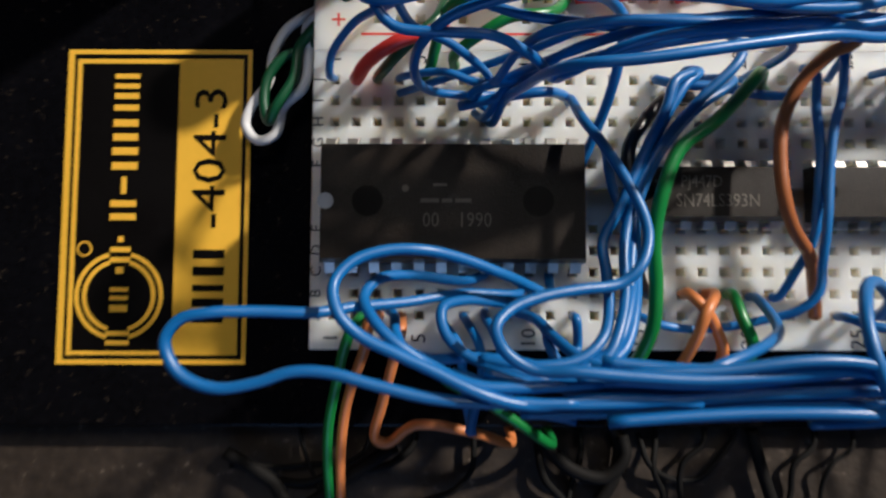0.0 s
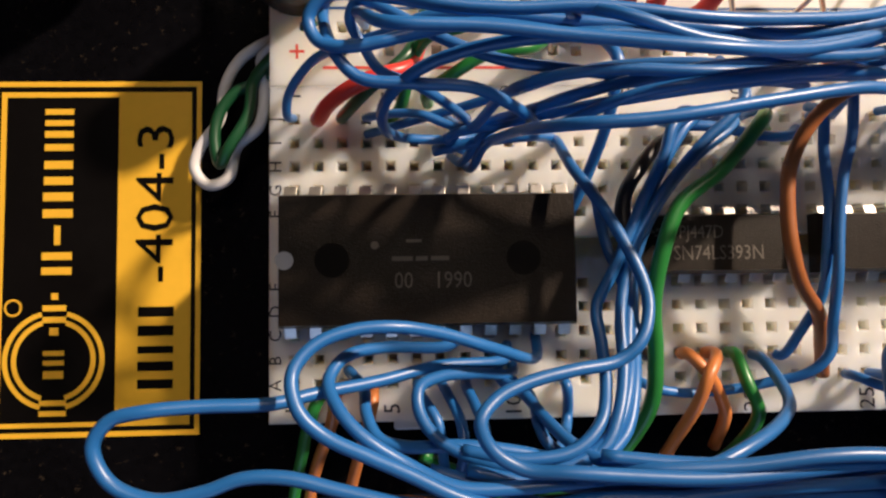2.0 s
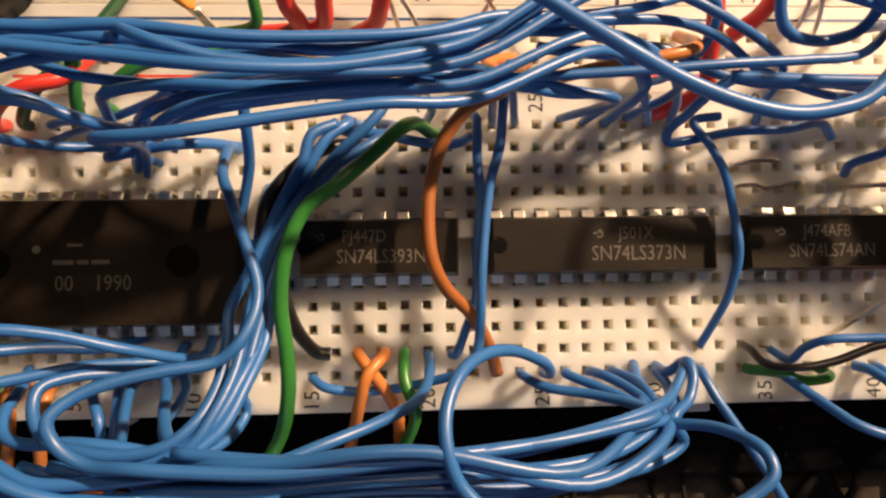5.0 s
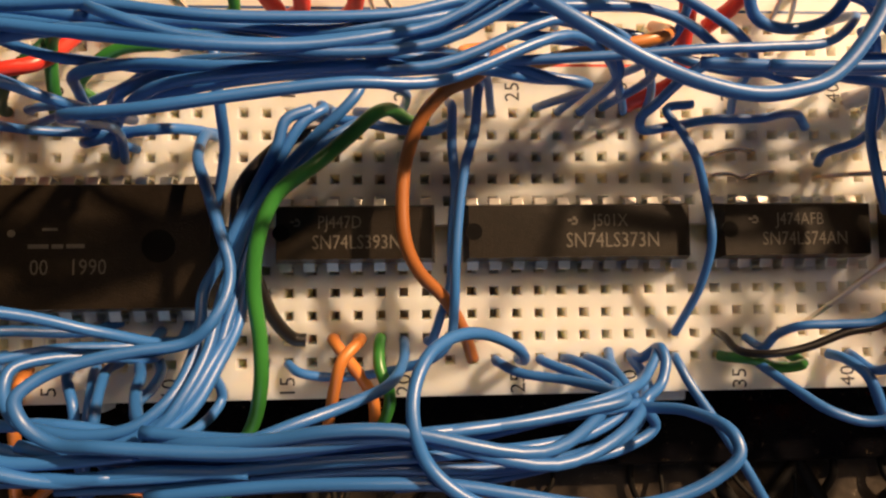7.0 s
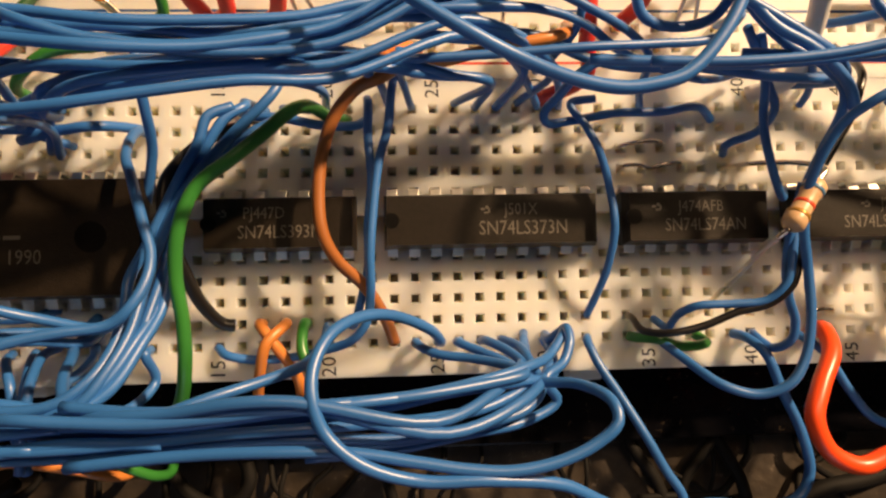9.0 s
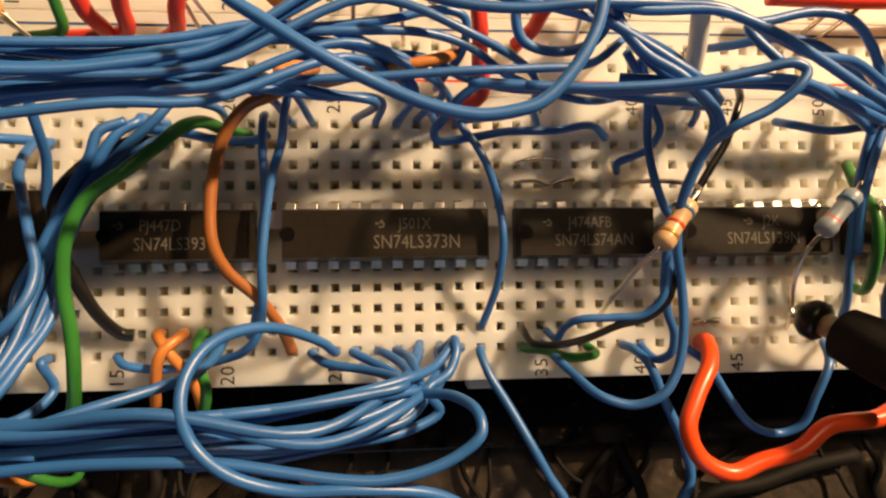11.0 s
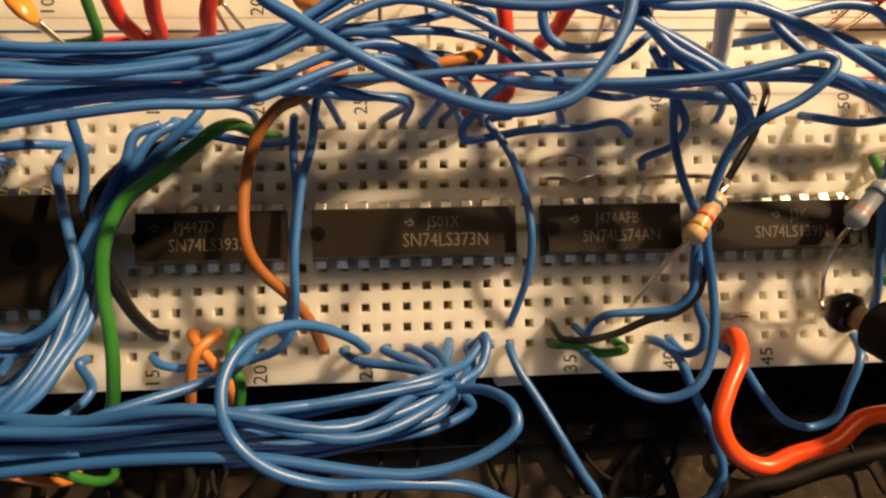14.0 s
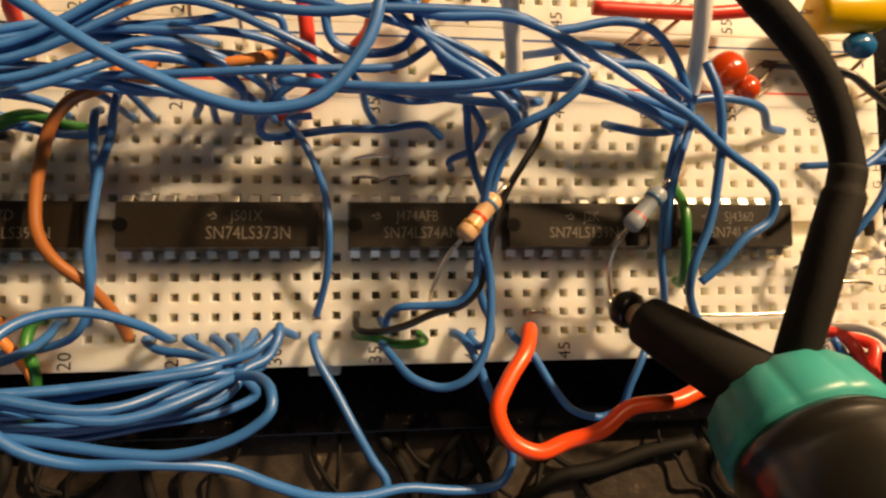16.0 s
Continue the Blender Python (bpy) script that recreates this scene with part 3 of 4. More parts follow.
wire(orange2, 1.3, (17.00, 1.00, -1), (17.03, 1.03, 2), (17.59, 0.35, 3), (18.26, -0.65, 2), (18.65, -1.50, 1), (18.67, -3.08, -2))
wire(green, 1.3, (19.00, 1.00, -1), (18.98, 1.00, 2), (19.01, -0.04, 4), (19.42, -1.20, 4), (19.10, -2.50, 2), (18.10, -3.95, -1), (16.52, -4.85, -3))
wire(blue, 1.25, (25.00, 0.00, -1), (25.08, 0.09, 3), (24.55, 0.74, 7), (23.02, 1.44, 11), (21.84, 1.45, 14), (20.89, 0.93, 17), (20.40, -0.09, 19), (20.41, -1.21, 20), (20.83, -2.31, 20), (22.00, -3.34, 20), (23.92, -4.07, 19), (26.36, -4.14, 19), (29.09, -4.65, 17), (30.70, -5.57, 15), (32.41, -6.53, 12), (34.31, -7.00, 9), (36.41, -7.06, 6), (39.21, -7.55, 4), (41.13, -7.40, 3), (41.75, -6.33, 3), (41.24, -4.41, 4), (40.42, -2.45, 4), (39.74, -0.77, 4), (39.29, -0.14, 2), (39.00, 0.00, -1))
wire(blue, 1.15, (24.00, 0.00, -1), (23.97, -0.00, 2), (24.80, -0.39, 4), (26.50, -0.59, 6), (27.74, -0.78, 9), (28.20, -0.95, 12), (26.50, -1.17, 14), (24.34, -1.34, 16), (22.57, -1.44, 17), (20.16, -1.44, 19), (17.33, -1.50, 19), (14.43, -1.53, 18), (11.64, -1.32, 17))
wire(blue, 1.15, (26.00, 0.00, -1), (25.87, 0.01, 2), (26.70, -0.31, 4), (27.76, -0.73, 7), (28.47, -1.31, 10), (26.80, -2.05, 13), (24.59, -2.29, 15), (22.60, -2.33, 16), (20.14, -2.35, 17), (17.21, -2.45, 17), (14.33, -2.64, 17), (10.78, -2.80, 17), (7.30, -2.67, 17))
wire(blue, 1.15, (27.00, 0.00, -1), (27.15, 0.04, 2), (28.01, -0.35, 5), (28.53, -0.91, 8), (28.67, -1.84, 10), (27.31, -2.66, 12), (25.25, -2.89, 14), (23.21, -2.98, 15), (20.89, -2.84, 16), (17.89, -2.80, 16), (15.13, -2.96, 16), (11.50, -3.16, 16), (8.83, -3.19, 16))
wire(blue, 1.15, (28.00, 0.00, -1), (27.89, 0.07, 2), (28.49, -0.18, 5), (28.76, -0.80, 8), (29.00, -1.64, 10), (28.30, -2.37, 11), (26.57, -2.74, 13), (24.65, -3.01, 14), (22.63, -3.15, 15), (19.74, -3.20, 15), (15.96, -3.34, 15), (12.26, -3.45, 15))
wire(blue, 1.15, (30.00, 0.00, -1), (29.82, -0.01, 2), (29.90, -0.55, 5), (29.65, -1.26, 8), (27.98, -1.25, 12), (25.29, -1.44, 14), (22.65, -1.86, 15), (19.76, -2.07, 16), (16.97, -2.18, 16), (13.30, -2.27, 16), (9.69, -2.21, 16), (7.55, -1.76, 16))
wire(blue, 1.15, (31.00, 0.00, -1), (30.44, 0.44, 4), (30.49, 0.61, 6), (30.50, 0.11, 7), (30.12, -0.72, 8), (29.12, -1.32, 10), (29.68, -2.27, 9), (28.20, -2.98, 10), (25.84, -3.19, 12), (22.71, -3.62, 13), (19.72, -3.77, 13))
wire(blue, 1.15, (29.00, 0.30, -1), (28.44, -1.32, 9), (30.09, -1.29, 14), (30.86, -1.69, 18), (30.90, -2.34, 19), (30.14, -3.02, 19), (28.86, -3.58, 19), (27.19, -3.86, 19), (25.55, -3.74, 19), (23.93, -3.45, 19), (21.53, -3.04, 19), (19.16, -2.93, 19), (15.89, -3.04, 18), (11.81, -3.40, 17))
wire(blue, 1.15, (30.00, 0.20, -1), (29.98, 0.13, 4), (30.46, 0.54, 5), (29.50, -0.44, 8), (28.39, -0.72, 11), (26.01, -1.14, 14), (23.86, -1.39, 16), (21.47, -1.48, 18), (18.45, -1.76, 18), (15.49, -2.03, 18), (11.78, -1.97, 17))
wire(blue, 1.15, (32.00, 0.00, -1), (31.87, -0.08, 1.5), (32.16, -1.04, 3), (33.09, -2.65, 4), (33.99, -4.30, 5), (34.74, -5.67, 5), (35.48, -6.98, 5), (35.03, -7.59, 5), (35.63, -9.16, 3), (36.03, -12.26, -6))
wire(blue, 1.0, (32.00, 10.60, 7), (30.90, 10.38, 7), (31.55, 9.40, 7), (32.09, 8.35, 7), (32.60, 6.88, 6), (32.80, 5.04, 6), (32.65, 3.22, 4), (32.34, 2.01, 2), (32.00, 1.00, -1))
wire(blue, 1.1, (38.50, 10.30, -1), (37.64, 10.77, 2), (35.51, 10.33, 4), (33.19, 10.17, 5), (31.21, 9.76, 6), (29.83, 9.55, 7), (29.66, 9.90, 8), (30.08, 10.33, 10), (30.72, 10.97, 12), (31.76, 11.58, 13))
wire(blackwire, 0.9, (34.00, 1.00, -1), (33.97, 0.87, 2), (34.15, 0.36, 4), (34.99, 0.28, 6), (36.32, 0.55, 7), (37.77, 1.17, 8), (38.92, 1.49, 9), (39.68, 2.23, 10), (40.07, 3.27, 10), (40.48, 5.02, 10), (41.10, 6.79, 10), (41.97, 8.20, 10), (42.71, 9.35, 10), (43.18, 10.52, 10), (43.64, 11.43, 9), (45.00, 13.90, -1))
wire(blue, 1.0, (35.20, 0.80, -1), (35.45, 0.45, 3), (35.60, 1.03, 5), (36.09, 1.43, 7), (37.53, 1.51, 8), (38.80, 1.64, 9), (39.50, 2.41, 10), (39.84, 3.78, 10), (40.01, 5.03, 10), (40.14, 6.50, 11))
wire(green, 1.2, (34.00, 0.00, -1), (34.18, -0.04, 1), (34.93, -0.07, 3), (36.02, -0.43, 3), (37.43, -0.33, 2), (37.20, 0.00, -1))
wire(blue, 1.1, (35.00, 0.20, -1), (35.20, -0.24, 3), (35.86, -1.02, 6), (36.69, -1.83, 9), (38.04, -2.20, 10), (39.14, -1.74, 11), (39.86, -0.65, 11), (40.18, 1.04, 11), (40.16, 3.01, 11), (39.83, 4.48, 12), (39.80, 5.91, 13), (39.91, 7.23, 15), (40.38, 8.43, 17), (41.12, 9.08, 19), (42.29, 9.64, 20), (43.21, 10.41, 21), (43.53, 11.01, 21), (43.04, 11.28, 21), (41.69, 11.10, 20), (39.59, 10.79, 19), (36.31, 10.65, 18), (33.00, 10.82, 17))
wire(blue, 1.1, (40.00, 0.00, -1), (39.75, -0.07, 2), (40.09, -0.58, 4), (40.49, -0.19, 6), (40.49, 0.68, 7), (40.02, 1.69, 8), (39.74, 3.03, 9), (39.80, 4.53, 10), (40.11, 6.00, 11), (40.49, 7.61, 13), (41.10, 8.99, 14), (41.05, 9.86, 15), (40.24, 10.95, 15), (38.81, 11.79, 15), (37.65, 13.00, 15), (36.97, 14.21, 15), (36.69, 15.92, 15))
wire(blue, 1.1, (42.00, 0.00, -1), (42.08, -0.23, 2), (42.77, -0.87, 3), (43.82, -2.55, 3), (44.89, -3.89, 3), (46.58, -4.43, 2), (47.50, -3.92, 3), (47.93, -2.64, 4), (48.71, -1.03, 4), (49.50, -0.10, -1))
wire(orange, 2.0, (43.00, 0.00, -1), (42.80, 0.16, 3), (42.32, -0.72, 6), (41.20, -2.11, 8), (40.60, -3.39, 9), (41.15, -4.72, 9), (42.47, -5.37, 9), (43.82, -4.94, 9), (45.43, -4.37, 10), (46.82, -3.39, 10), (49.09, -3.15, 10), (50.60, -2.73, 9), (52.60, -2.58, 8))
wire(blue, 1.3, (22.03, 13.50, 26), (22.39, 12.64, 26), (23.67, 11.75, 26), (25.51, 10.61, 26), (27.40, 9.77, 25), (29.12, 9.08, 25), (30.68, 8.78, 25), (31.87, 8.91, 25), (32.88, 9.25, 25), (34.03, 10.41, 25), (34.85, 11.83, 25), (35.20, 13.26, 25), (35.50, 14.29, 24))
wire(blue, 1.25, (30.00, 12.80, 0), (30.12, 12.36, 8), (30.83, 13.09, 11), (30.88, 14.17, 13), (29.86, 14.33, 14), (27.70, 13.71, 15), (24.96, 13.20, 16), (22.37, 13.07, 17), (19.80, 12.56, 17), (16.85, 12.42, 17), (14.37, 12.48, 17), (11.52, 12.87, 17), (9.13, 12.78, 17), (6.56, 12.98, 17), (4.60, 13.60, 16), (3.40, 13.90, 14.5), (2.98, 13.44, 13), (3.36, 11.91, 14), (4.18, 10.97, 14), (6.20, 10.74, 14), (8.05, 10.59, 14), (9.58, 9.96, 13), (10.55, 9.63, 10), (11.18, 9.59, 12), (12.92, 10.39, 14), (16.00, 10.70, 16), (19.50, 10.90, 16), (22.30, 11.30, 10), (23.00, 11.00, -1))
wire(blue, 1.25, (40.00, 12.50, 2), (36.65, 11.30, 8), (34.30, 11.58, 10), (32.69, 12.09, 11), (31.15, 13.07, 12), (29.12, 13.36, 14), (26.31, 13.07, 16), (23.02, 12.73, 17), (19.90, 12.06, 18), (17.01, 11.75, 18), (13.77, 12.04, 18), (11.77, 12.10, 18), (7.86, 12.50, 18), (4.41, 13.01, 18), (3.30, 12.90, 18), (2.80, 12.30, 17.5), (3.10, 11.60, 17.5), (4.09, 11.35, 18), (7.87, 12.08, 18), (11.78, 11.61, 18), (14.57, 11.53, 18), (17.01, 11.19, 18), (20.21, 11.06, 17), (23.16, 11.01, 16), (25.34, 10.79, 14), (27.09, 10.73, 12), (26.00, 11.20, -1))
wire(blue, 1.25, (4.00, 14.95, -1), (3.90, 14.40, 6), (4.30, 13.30, 13), (5.27, 12.49, 16), (8.26, 12.39, 16), (11.30, 12.07, 16), (14.18, 11.54, 17), (16.86, 11.45, 17), (20.22, 11.99, 17), (23.18, 12.67, 16), (26.30, 12.60, 15), (28.65, 12.06, 13), (30.05, 11.59, 9), (29.00, 11.20, -1))
wire(blue, 1.2, (4.00, 10.30, -1), (9.65, 11.02, 9), (11.67, 11.37, 12), (14.24, 11.41, 14), (17.55, 10.92, 16), (20.33, 10.83, 16), (24.04, 11.07, 16), (27.62, 11.28, 16), (30.82, 11.53, 16), (33.50, 11.79, 15), (36.06, 12.17, 14), (37.69, 13.47, 12), (39.00, 15.00, -1))
wire(blue, 1.25, (8.60, 9.30, -1), (7.30, 9.71, 5), (9.67, 9.93, 9), (12.76, 10.28, 13), (16.50, 10.59, 16), (19.68, 10.70, 16), (22.50, 10.78, 16), (24.88, 10.70, 14), (27.24, 11.07, 10), (27.00, 11.00, -1))
wire(blue, 1.25, (6.79, 9.37, 3), (8.73, 9.57, 5), (10.38, 9.67, 6), (11.16, 9.84, 4), (12.00, 10.00, -1))
wire(blue, 1.2, (24.93, 13.58, 14), (26.78, 13.02, 13), (27.99, 12.34, 11), (28.82, 11.71, 8), (28.00, 11.00, -1))
wire(blue, 1.2, (23.99, 12.39, 14), (26.76, 12.30, 13), (28.70, 12.69, 12), (31.19, 11.84, 11), (33.28, 11.58, 10), (35.85, 11.58, 10), (38.96, 11.19, 10), (41.56, 11.17, 9), (43.13, 11.53, 7), (43.00, 12.40, 1))
wire(blue, 1.2, (27.85, 14.32, 19), (30.67, 13.68, 19), (32.89, 13.57, 19), (35.16, 13.81, 19), (38.81, 14.03, 18), (40.94, 13.90, 18), (43.09, 13.14, 17), (45.30, 12.34, 16), (47.68, 12.39, 14), (50.20, 11.18, 12))
wire(blue, 1.2, (33.28, 15.19, 16), (32.87, 14.18, 15), (33.18, 13.14, 14), (34.50, 12.81, 13), (36.25, 13.18, 13), (36.89, 14.14, 14), (36.71, 15.62, 14))
wire(blue, 1.2, (30.88, 11.20, 15), (33.12, 10.95, 16), (36.48, 10.68, 17), (39.56, 10.86, 17), (42.48, 11.21, 17), (44.73, 11.22, 16), (47.54, 10.43, 14), (49.56, 10.01, 12))
wire(blue, 1.2, (36.66, 14.56, 17), (36.96, 13.39, 17), (37.85, 12.22, 17), (39.46, 11.24, 17), (40.94, 9.99, 16), (41.42, 9.13, 15))
wire(blue, 1.2, (35.37, 14.54, 17), (36.32, 13.59, 17), (38.72, 12.07, 17), (40.51, 11.14, 16), (41.91, 10.78, 12), (42.00, 12.00, -1))
wire(blue, 1.2, (35.60, 14.60, 18), (37.25, 13.82, 18), (40.64, 13.83, 18), (42.11, 13.40, 18), (44.50, 12.51, 17), (47.23, 11.07, 16), (49.27, 10.06, 15), (51.61, 8.57, 13), (53.81, 7.52, 11), (54.69, 6.75, 10), (54.60, 5.53, 9), (53.29, 4.68, 9), (52.12, 3.30, 8), (51.26, 2.47, 7))
wire(blue, 1.2, (50.43, 12.76, 14), (50.94, 11.42, 14), (51.32, 9.65, 13), (51.22, 7.29, 12), (50.92, 5.16, 11), (50.19, 3.01, 10), (50.47, 1.63, 8), (51.53, 0.18, 6), (53.42, -0.81, 5), (55.52, -1.72, 4))
wire(blue, 1.2, (44.80, 12.33, 13), (43.22, 14.02, 13), (44.31, 14.33, 13), (46.24, 14.73, 13), (47.90, 14.47, 13), (49.19, 13.43, 12), (50.26, 11.92, 10), (50.84, 10.74, 8))
wire(blue, 1.2, (43.00, 14.90, -1), (43.91, 14.26, 6), (45.42, 14.19, 9), (46.98, 13.81, 10), (48.68, 12.73, 10), (50.01, 11.47, 9))
wire(blue, 1.2, (58.00, 11.00, -1), (56.36, 10.93, 3), (55.33, 11.51, 6), (53.57, 11.73, 8), (51.20, 11.64, 9), (49.99, 11.18, 9))
wire(blue, 1.2, (47.50, 11.20, -1), (47.72, 10.77, 3), (49.41, 10.39, 4), (51.31, 10.64, 4), (52.28, 11.06, 4))
wire(blue, 1.1, (50.11, 10.33, 9), (49.63, 8.12, 8), (49.44, 5.90, 7), (49.41, 3.92, 6), (50.07, 1.91, 3), (50.50, 0.90, -1))
wire(blue, 1.1, (50.71, 10.48, 9), (49.88, 8.33, 9), (49.57, 6.42, 8), (49.53, 4.18, 7))
wire(blue, 1.2, (37.41, 11.71, 13), (40.86, 11.28, 15), (44.48, 11.12, 15), (47.21, 10.65, 13), (49.94, 9.89, 9))
wire(blue, 1.2, (33.90, 11.10, 14), (37.83, 11.08, 15), (40.86, 11.34, 15), (44.49, 11.38, 15), (47.77, 10.93, 13), (50.93, 10.38, 10))
wire(green, 1.3, (51.30, 9.00, -1), (50.62, 7.54, 4), (50.57, 6.19, 7), (50.56, 4.47, 7), (51.06, 2.49, 3), (51.30, 2.60, -1))
wire(blue, 1.1, (39.00, 8.60, -1), (38.86, 8.93, 2), (39.97, 9.38, 4), (40.34, 10.16, 6), (39.60, 11.16, 8), (38.75, 12.22, 10), (37.92, 12.97, 12))
wire(blue, 1.1, (38.73, 12.86, 11), (39.29, 11.31, 9), (39.56, 9.39, 7), (40.07, 7.58, 6), (40.95, 6.31, 4), (41.80, 6.80, 1))
wire(blue, 1.2, (1.00, 11.00, -1), (0.96, 10.83, 3), (1.19, 11.46, 5), (2.27, 12.30, 8), (3.66, 12.46, 11), (5.11, 12.41, 14), (6.59, 12.67, 16), (9.00, 12.50, 17), (13.00, 12.20, 18), (17.50, 11.90, 18), (21.50, 12.40, 17), (25.00, 13.40, 14), (27.00, 14.95, -1))
wire(blue, 1.25, (35.00, 11.00, -1), (34.60, 11.40, 3), (34.00, 12.20, 10), (31.00, 13.20, 15), (27.00, 14.20, 17), (21.17, 11.42, 18), (17.23, 11.06, 18), (14.23, 11.59, 18), (12.13, 11.81, 18), (9.75, 11.80, 17), (7.65, 11.54, 16), (6.21, 11.09, 15), (5.13, 10.35, 13), (4.92, 9.68, 11), (5.52, 9.45, 8), (6.98, 9.63, 5), (8.34, 9.88, 3), (8.60, 10.20, -1))
wire(blue, 1.25, (31.00, 11.00, -1), (30.60, 11.50, 5), (29.00, 12.20, 12), (26.00, 12.60, 16), (21.12, 10.61, 18), (18.09, 10.53, 18), (14.54, 10.56, 18), (12.03, 10.76, 17), (10.04, 10.68, 15), (9.07, 10.48, 12), (8.13, 9.88, 7), (7.30, 11.00, -1))
wire(blue, 1.25, (30.00, 11.00, -1), (29.40, 11.40, 4), (28.00, 11.90, 11), (26.00, 12.00, 16), (21.09, 10.07, 18), (18.07, 10.03, 18), (15.58, 9.78, 17), (13.01, 9.37, 16), (11.01, 9.35, 14), (9.39, 9.44, 9), (8.71, 9.34, 5), (8.31, 8.72, 2), (8.00, 9.10, -1))
wire(blue, 1.25, (20.00, 11.00, -1), (20.20, 10.90, 8), (18.80, 10.60, 14), (16.51, 10.41, 17), (14.34, 10.36, 17), (12.68, 10.47, 16), (11.03, 10.20, 14), (9.60, 9.96, 9), (8.69, 9.78, 6), (7.90, 8.95, 2), (7.50, 9.40, -1))
wire(blue, 1.2, (4.00, 11.00, -1), (4.29, 10.89, 2), (6.13, 10.67, 5), (7.83, 10.00, 6), (9.20, 10.06, 9), (10.81, 10.28, 12), (12.94, 10.86, 14), (15.07, 11.18, 15), (18.00, 11.30, 16), (21.00, 11.60, 15), (23.20, 11.80, 9), (24.00, 11.00, -1))
wire(blue, 1.2, (43.00, 11.00, -1), (42.80, 11.40, 3), (41.00, 12.60, 10), (37.00, 13.60, 15), (32.00, 14.60, 16), (27.00, 15.00, 17), (21.19, 11.78, 18), (18.37, 11.32, 17), (15.62, 10.68, 17), (13.05, 10.66, 16), (10.88, 10.93, 16), (8.90, 11.21, 16), (6.94, 11.94, 16), (4.78, 13.24, 15), (4.20, 13.50, 14.2), (3.90, 13.00, 13.5), (4.36, 12.08, 13), (4.88, 11.31, 13), (6.18, 10.88, 12), (7.36, 10.35, 10), (8.05, 10.32, 6), (8.00, 11.00, -1))
wire(blue, 1.2, (9.00, 14.95, -1), (9.60, 13.90, 10), (11.97, 12.48, 18), (13.88, 11.68, 18), (15.99, 11.33, 18), (18.51, 11.60, 18), (21.21, 12.06, 18), (28.00, 16.00, 18), (33.00, 16.50, 17), (38.00, 17.20, 14), (40.00, 18.00, 5), (40.00, 18.05, -1))
wire(red, 1.6, (2.00, 11.00, -1), (2.22, 10.71, 3), (2.68, 11.01, 5), (3.64, 11.43, 7), (4.72, 11.77, 8), (5.74, 12.20, 7), (6.50, 15.00, -1))
wire(darkgreen, 1.3, (3.00, 11.00, -1), (3.16, 10.94, 2), (3.97, 11.34, 5), (4.90, 11.92, 7), (5.75, 12.67, 7), (6.17, 13.89, 5), (7.00, 17.00, 0))
wire(green, 1.3, (5.00, 11.00, -1), (5.43, 11.16, 2), (5.69, 11.81, 4), (6.06, 12.84, 6), (6.60, 13.26, 8), (7.81, 13.32, 10))
wire(green, 1.3, (6.60, 11.60, -1), (6.57, 11.72, 3), (7.66, 12.18, 6), (8.92, 12.78, 7), (10.70, 13.17, 6), (12.00, 15.00, -1))
wire(whitewire, 1.3, (2.25, 15.51, -2), (0.14, 15.23, -4), (-1.70, 14.37, -5), (-2.44, 13.09, -5), (-2.68, 11.56, -5), (-3.53, 10.30, -5), (-3.76, 9.30, -5), (-3.15, 8.59, -5), (-2.29, 8.91, -5), (-1.93, 10.29, -5), (-0.84, 11.18, -4), (-0.60, 12.95, -4), (-0.62, 14.05, -3), (0.32, 14.64, -2))
wire(darkgreen, 1.3, (1.84, 15.20, -1), (0.56, 14.39, -2), (-0.60, 13.20, -4), (-1.82, 12.70, -4), (-2.59, 11.69, -4), (-2.78, 10.45, -4), (-2.53, 9.45, -4), (-2.05, 10.09, -3), (-1.21, 11.57, -3), (-0.98, 13.05, -3), (0.09, 14.14, -2))
wire(red, 1.9, (30.00, 11.30, -1), (32.10, 12.18, 3), (31.86, 13.30, 6), (31.80, 14.60, 8), (31.60, 16.27, 9))
wire(red, 1.9, (12.30, 15.00, -1), (14.76, 14.92, 3), (14.43, 15.35, 6), (14.32, 16.21, 9))
wire(red, 1.9, (13.80, 15.00, -1), (15.69, 15.06, 3), (15.91, 15.62, 6), (16.21, 16.36, 9))
wire(red, 1.9, (17.00, 15.00, -1), (17.94, 15.12, 3), (18.28, 15.64, 6), (18.74, 16.45, 8))
wire(green, 1.3, (10.30, 15.00, -1), (12.87, 15.04, 3), (12.97, 15.78, 5), (12.89, 16.71, 7))
wire(orange2, 1.3, (24.00, 14.00, -1), (22.59, 13.16, 4), (24.27, 11.98, 8), (26.77, 12.09, 11), (28.65, 12.18, 13), (30.16, 12.69, 12), (31.50, 15.00, -1))
wire(red, 1.9, (34.00, 15.00, -1), (34.69, 15.44, 3), (34.91, 15.81, 5), (35.38, 16.42, 7))
wire(whitewire, 2.2, (40.40, 11.50, -1), (41.68, 11.90, 4), (41.76, 13.30, 8), (41.32, 14.77, 12), (40.93, 16.47, 15))
wire(whitewire, 2.2, (51.00, 12.40, 2), (51.15, 10.73, 4), (50.79, 12.35, 9), (50.21, 14.11, 14), (49.70, 16.54, 18))
wire(red, 2.0, (46.52, 17.05, 4), (49.65, 16.99, 4), (52.85, 17.00, 4), (55.48, 17.30, 4))
wire(blackwire, 1.2, (57.00, 14.90, -1), (61.00, 13.93, 4), (62.31, 13.01, 4), (64.66, 11.58, 3))
wire(blue, 1.1, (61.94, 11.39, 12), (59.90, 8.78, 12), (58.63, 7.91, 12))
wire(blue, 1.1, (61.97, 10.16, 10), (60.47, 6.64, 10), (59.12, 4.41, 8), (59.06, 3.28, 6))
wire(blue, 1.1, (59.00, 9.00, -1), (61.03, 8.95, 3), (62.38, 8.96, 5), (63.38, 9.05, 6))
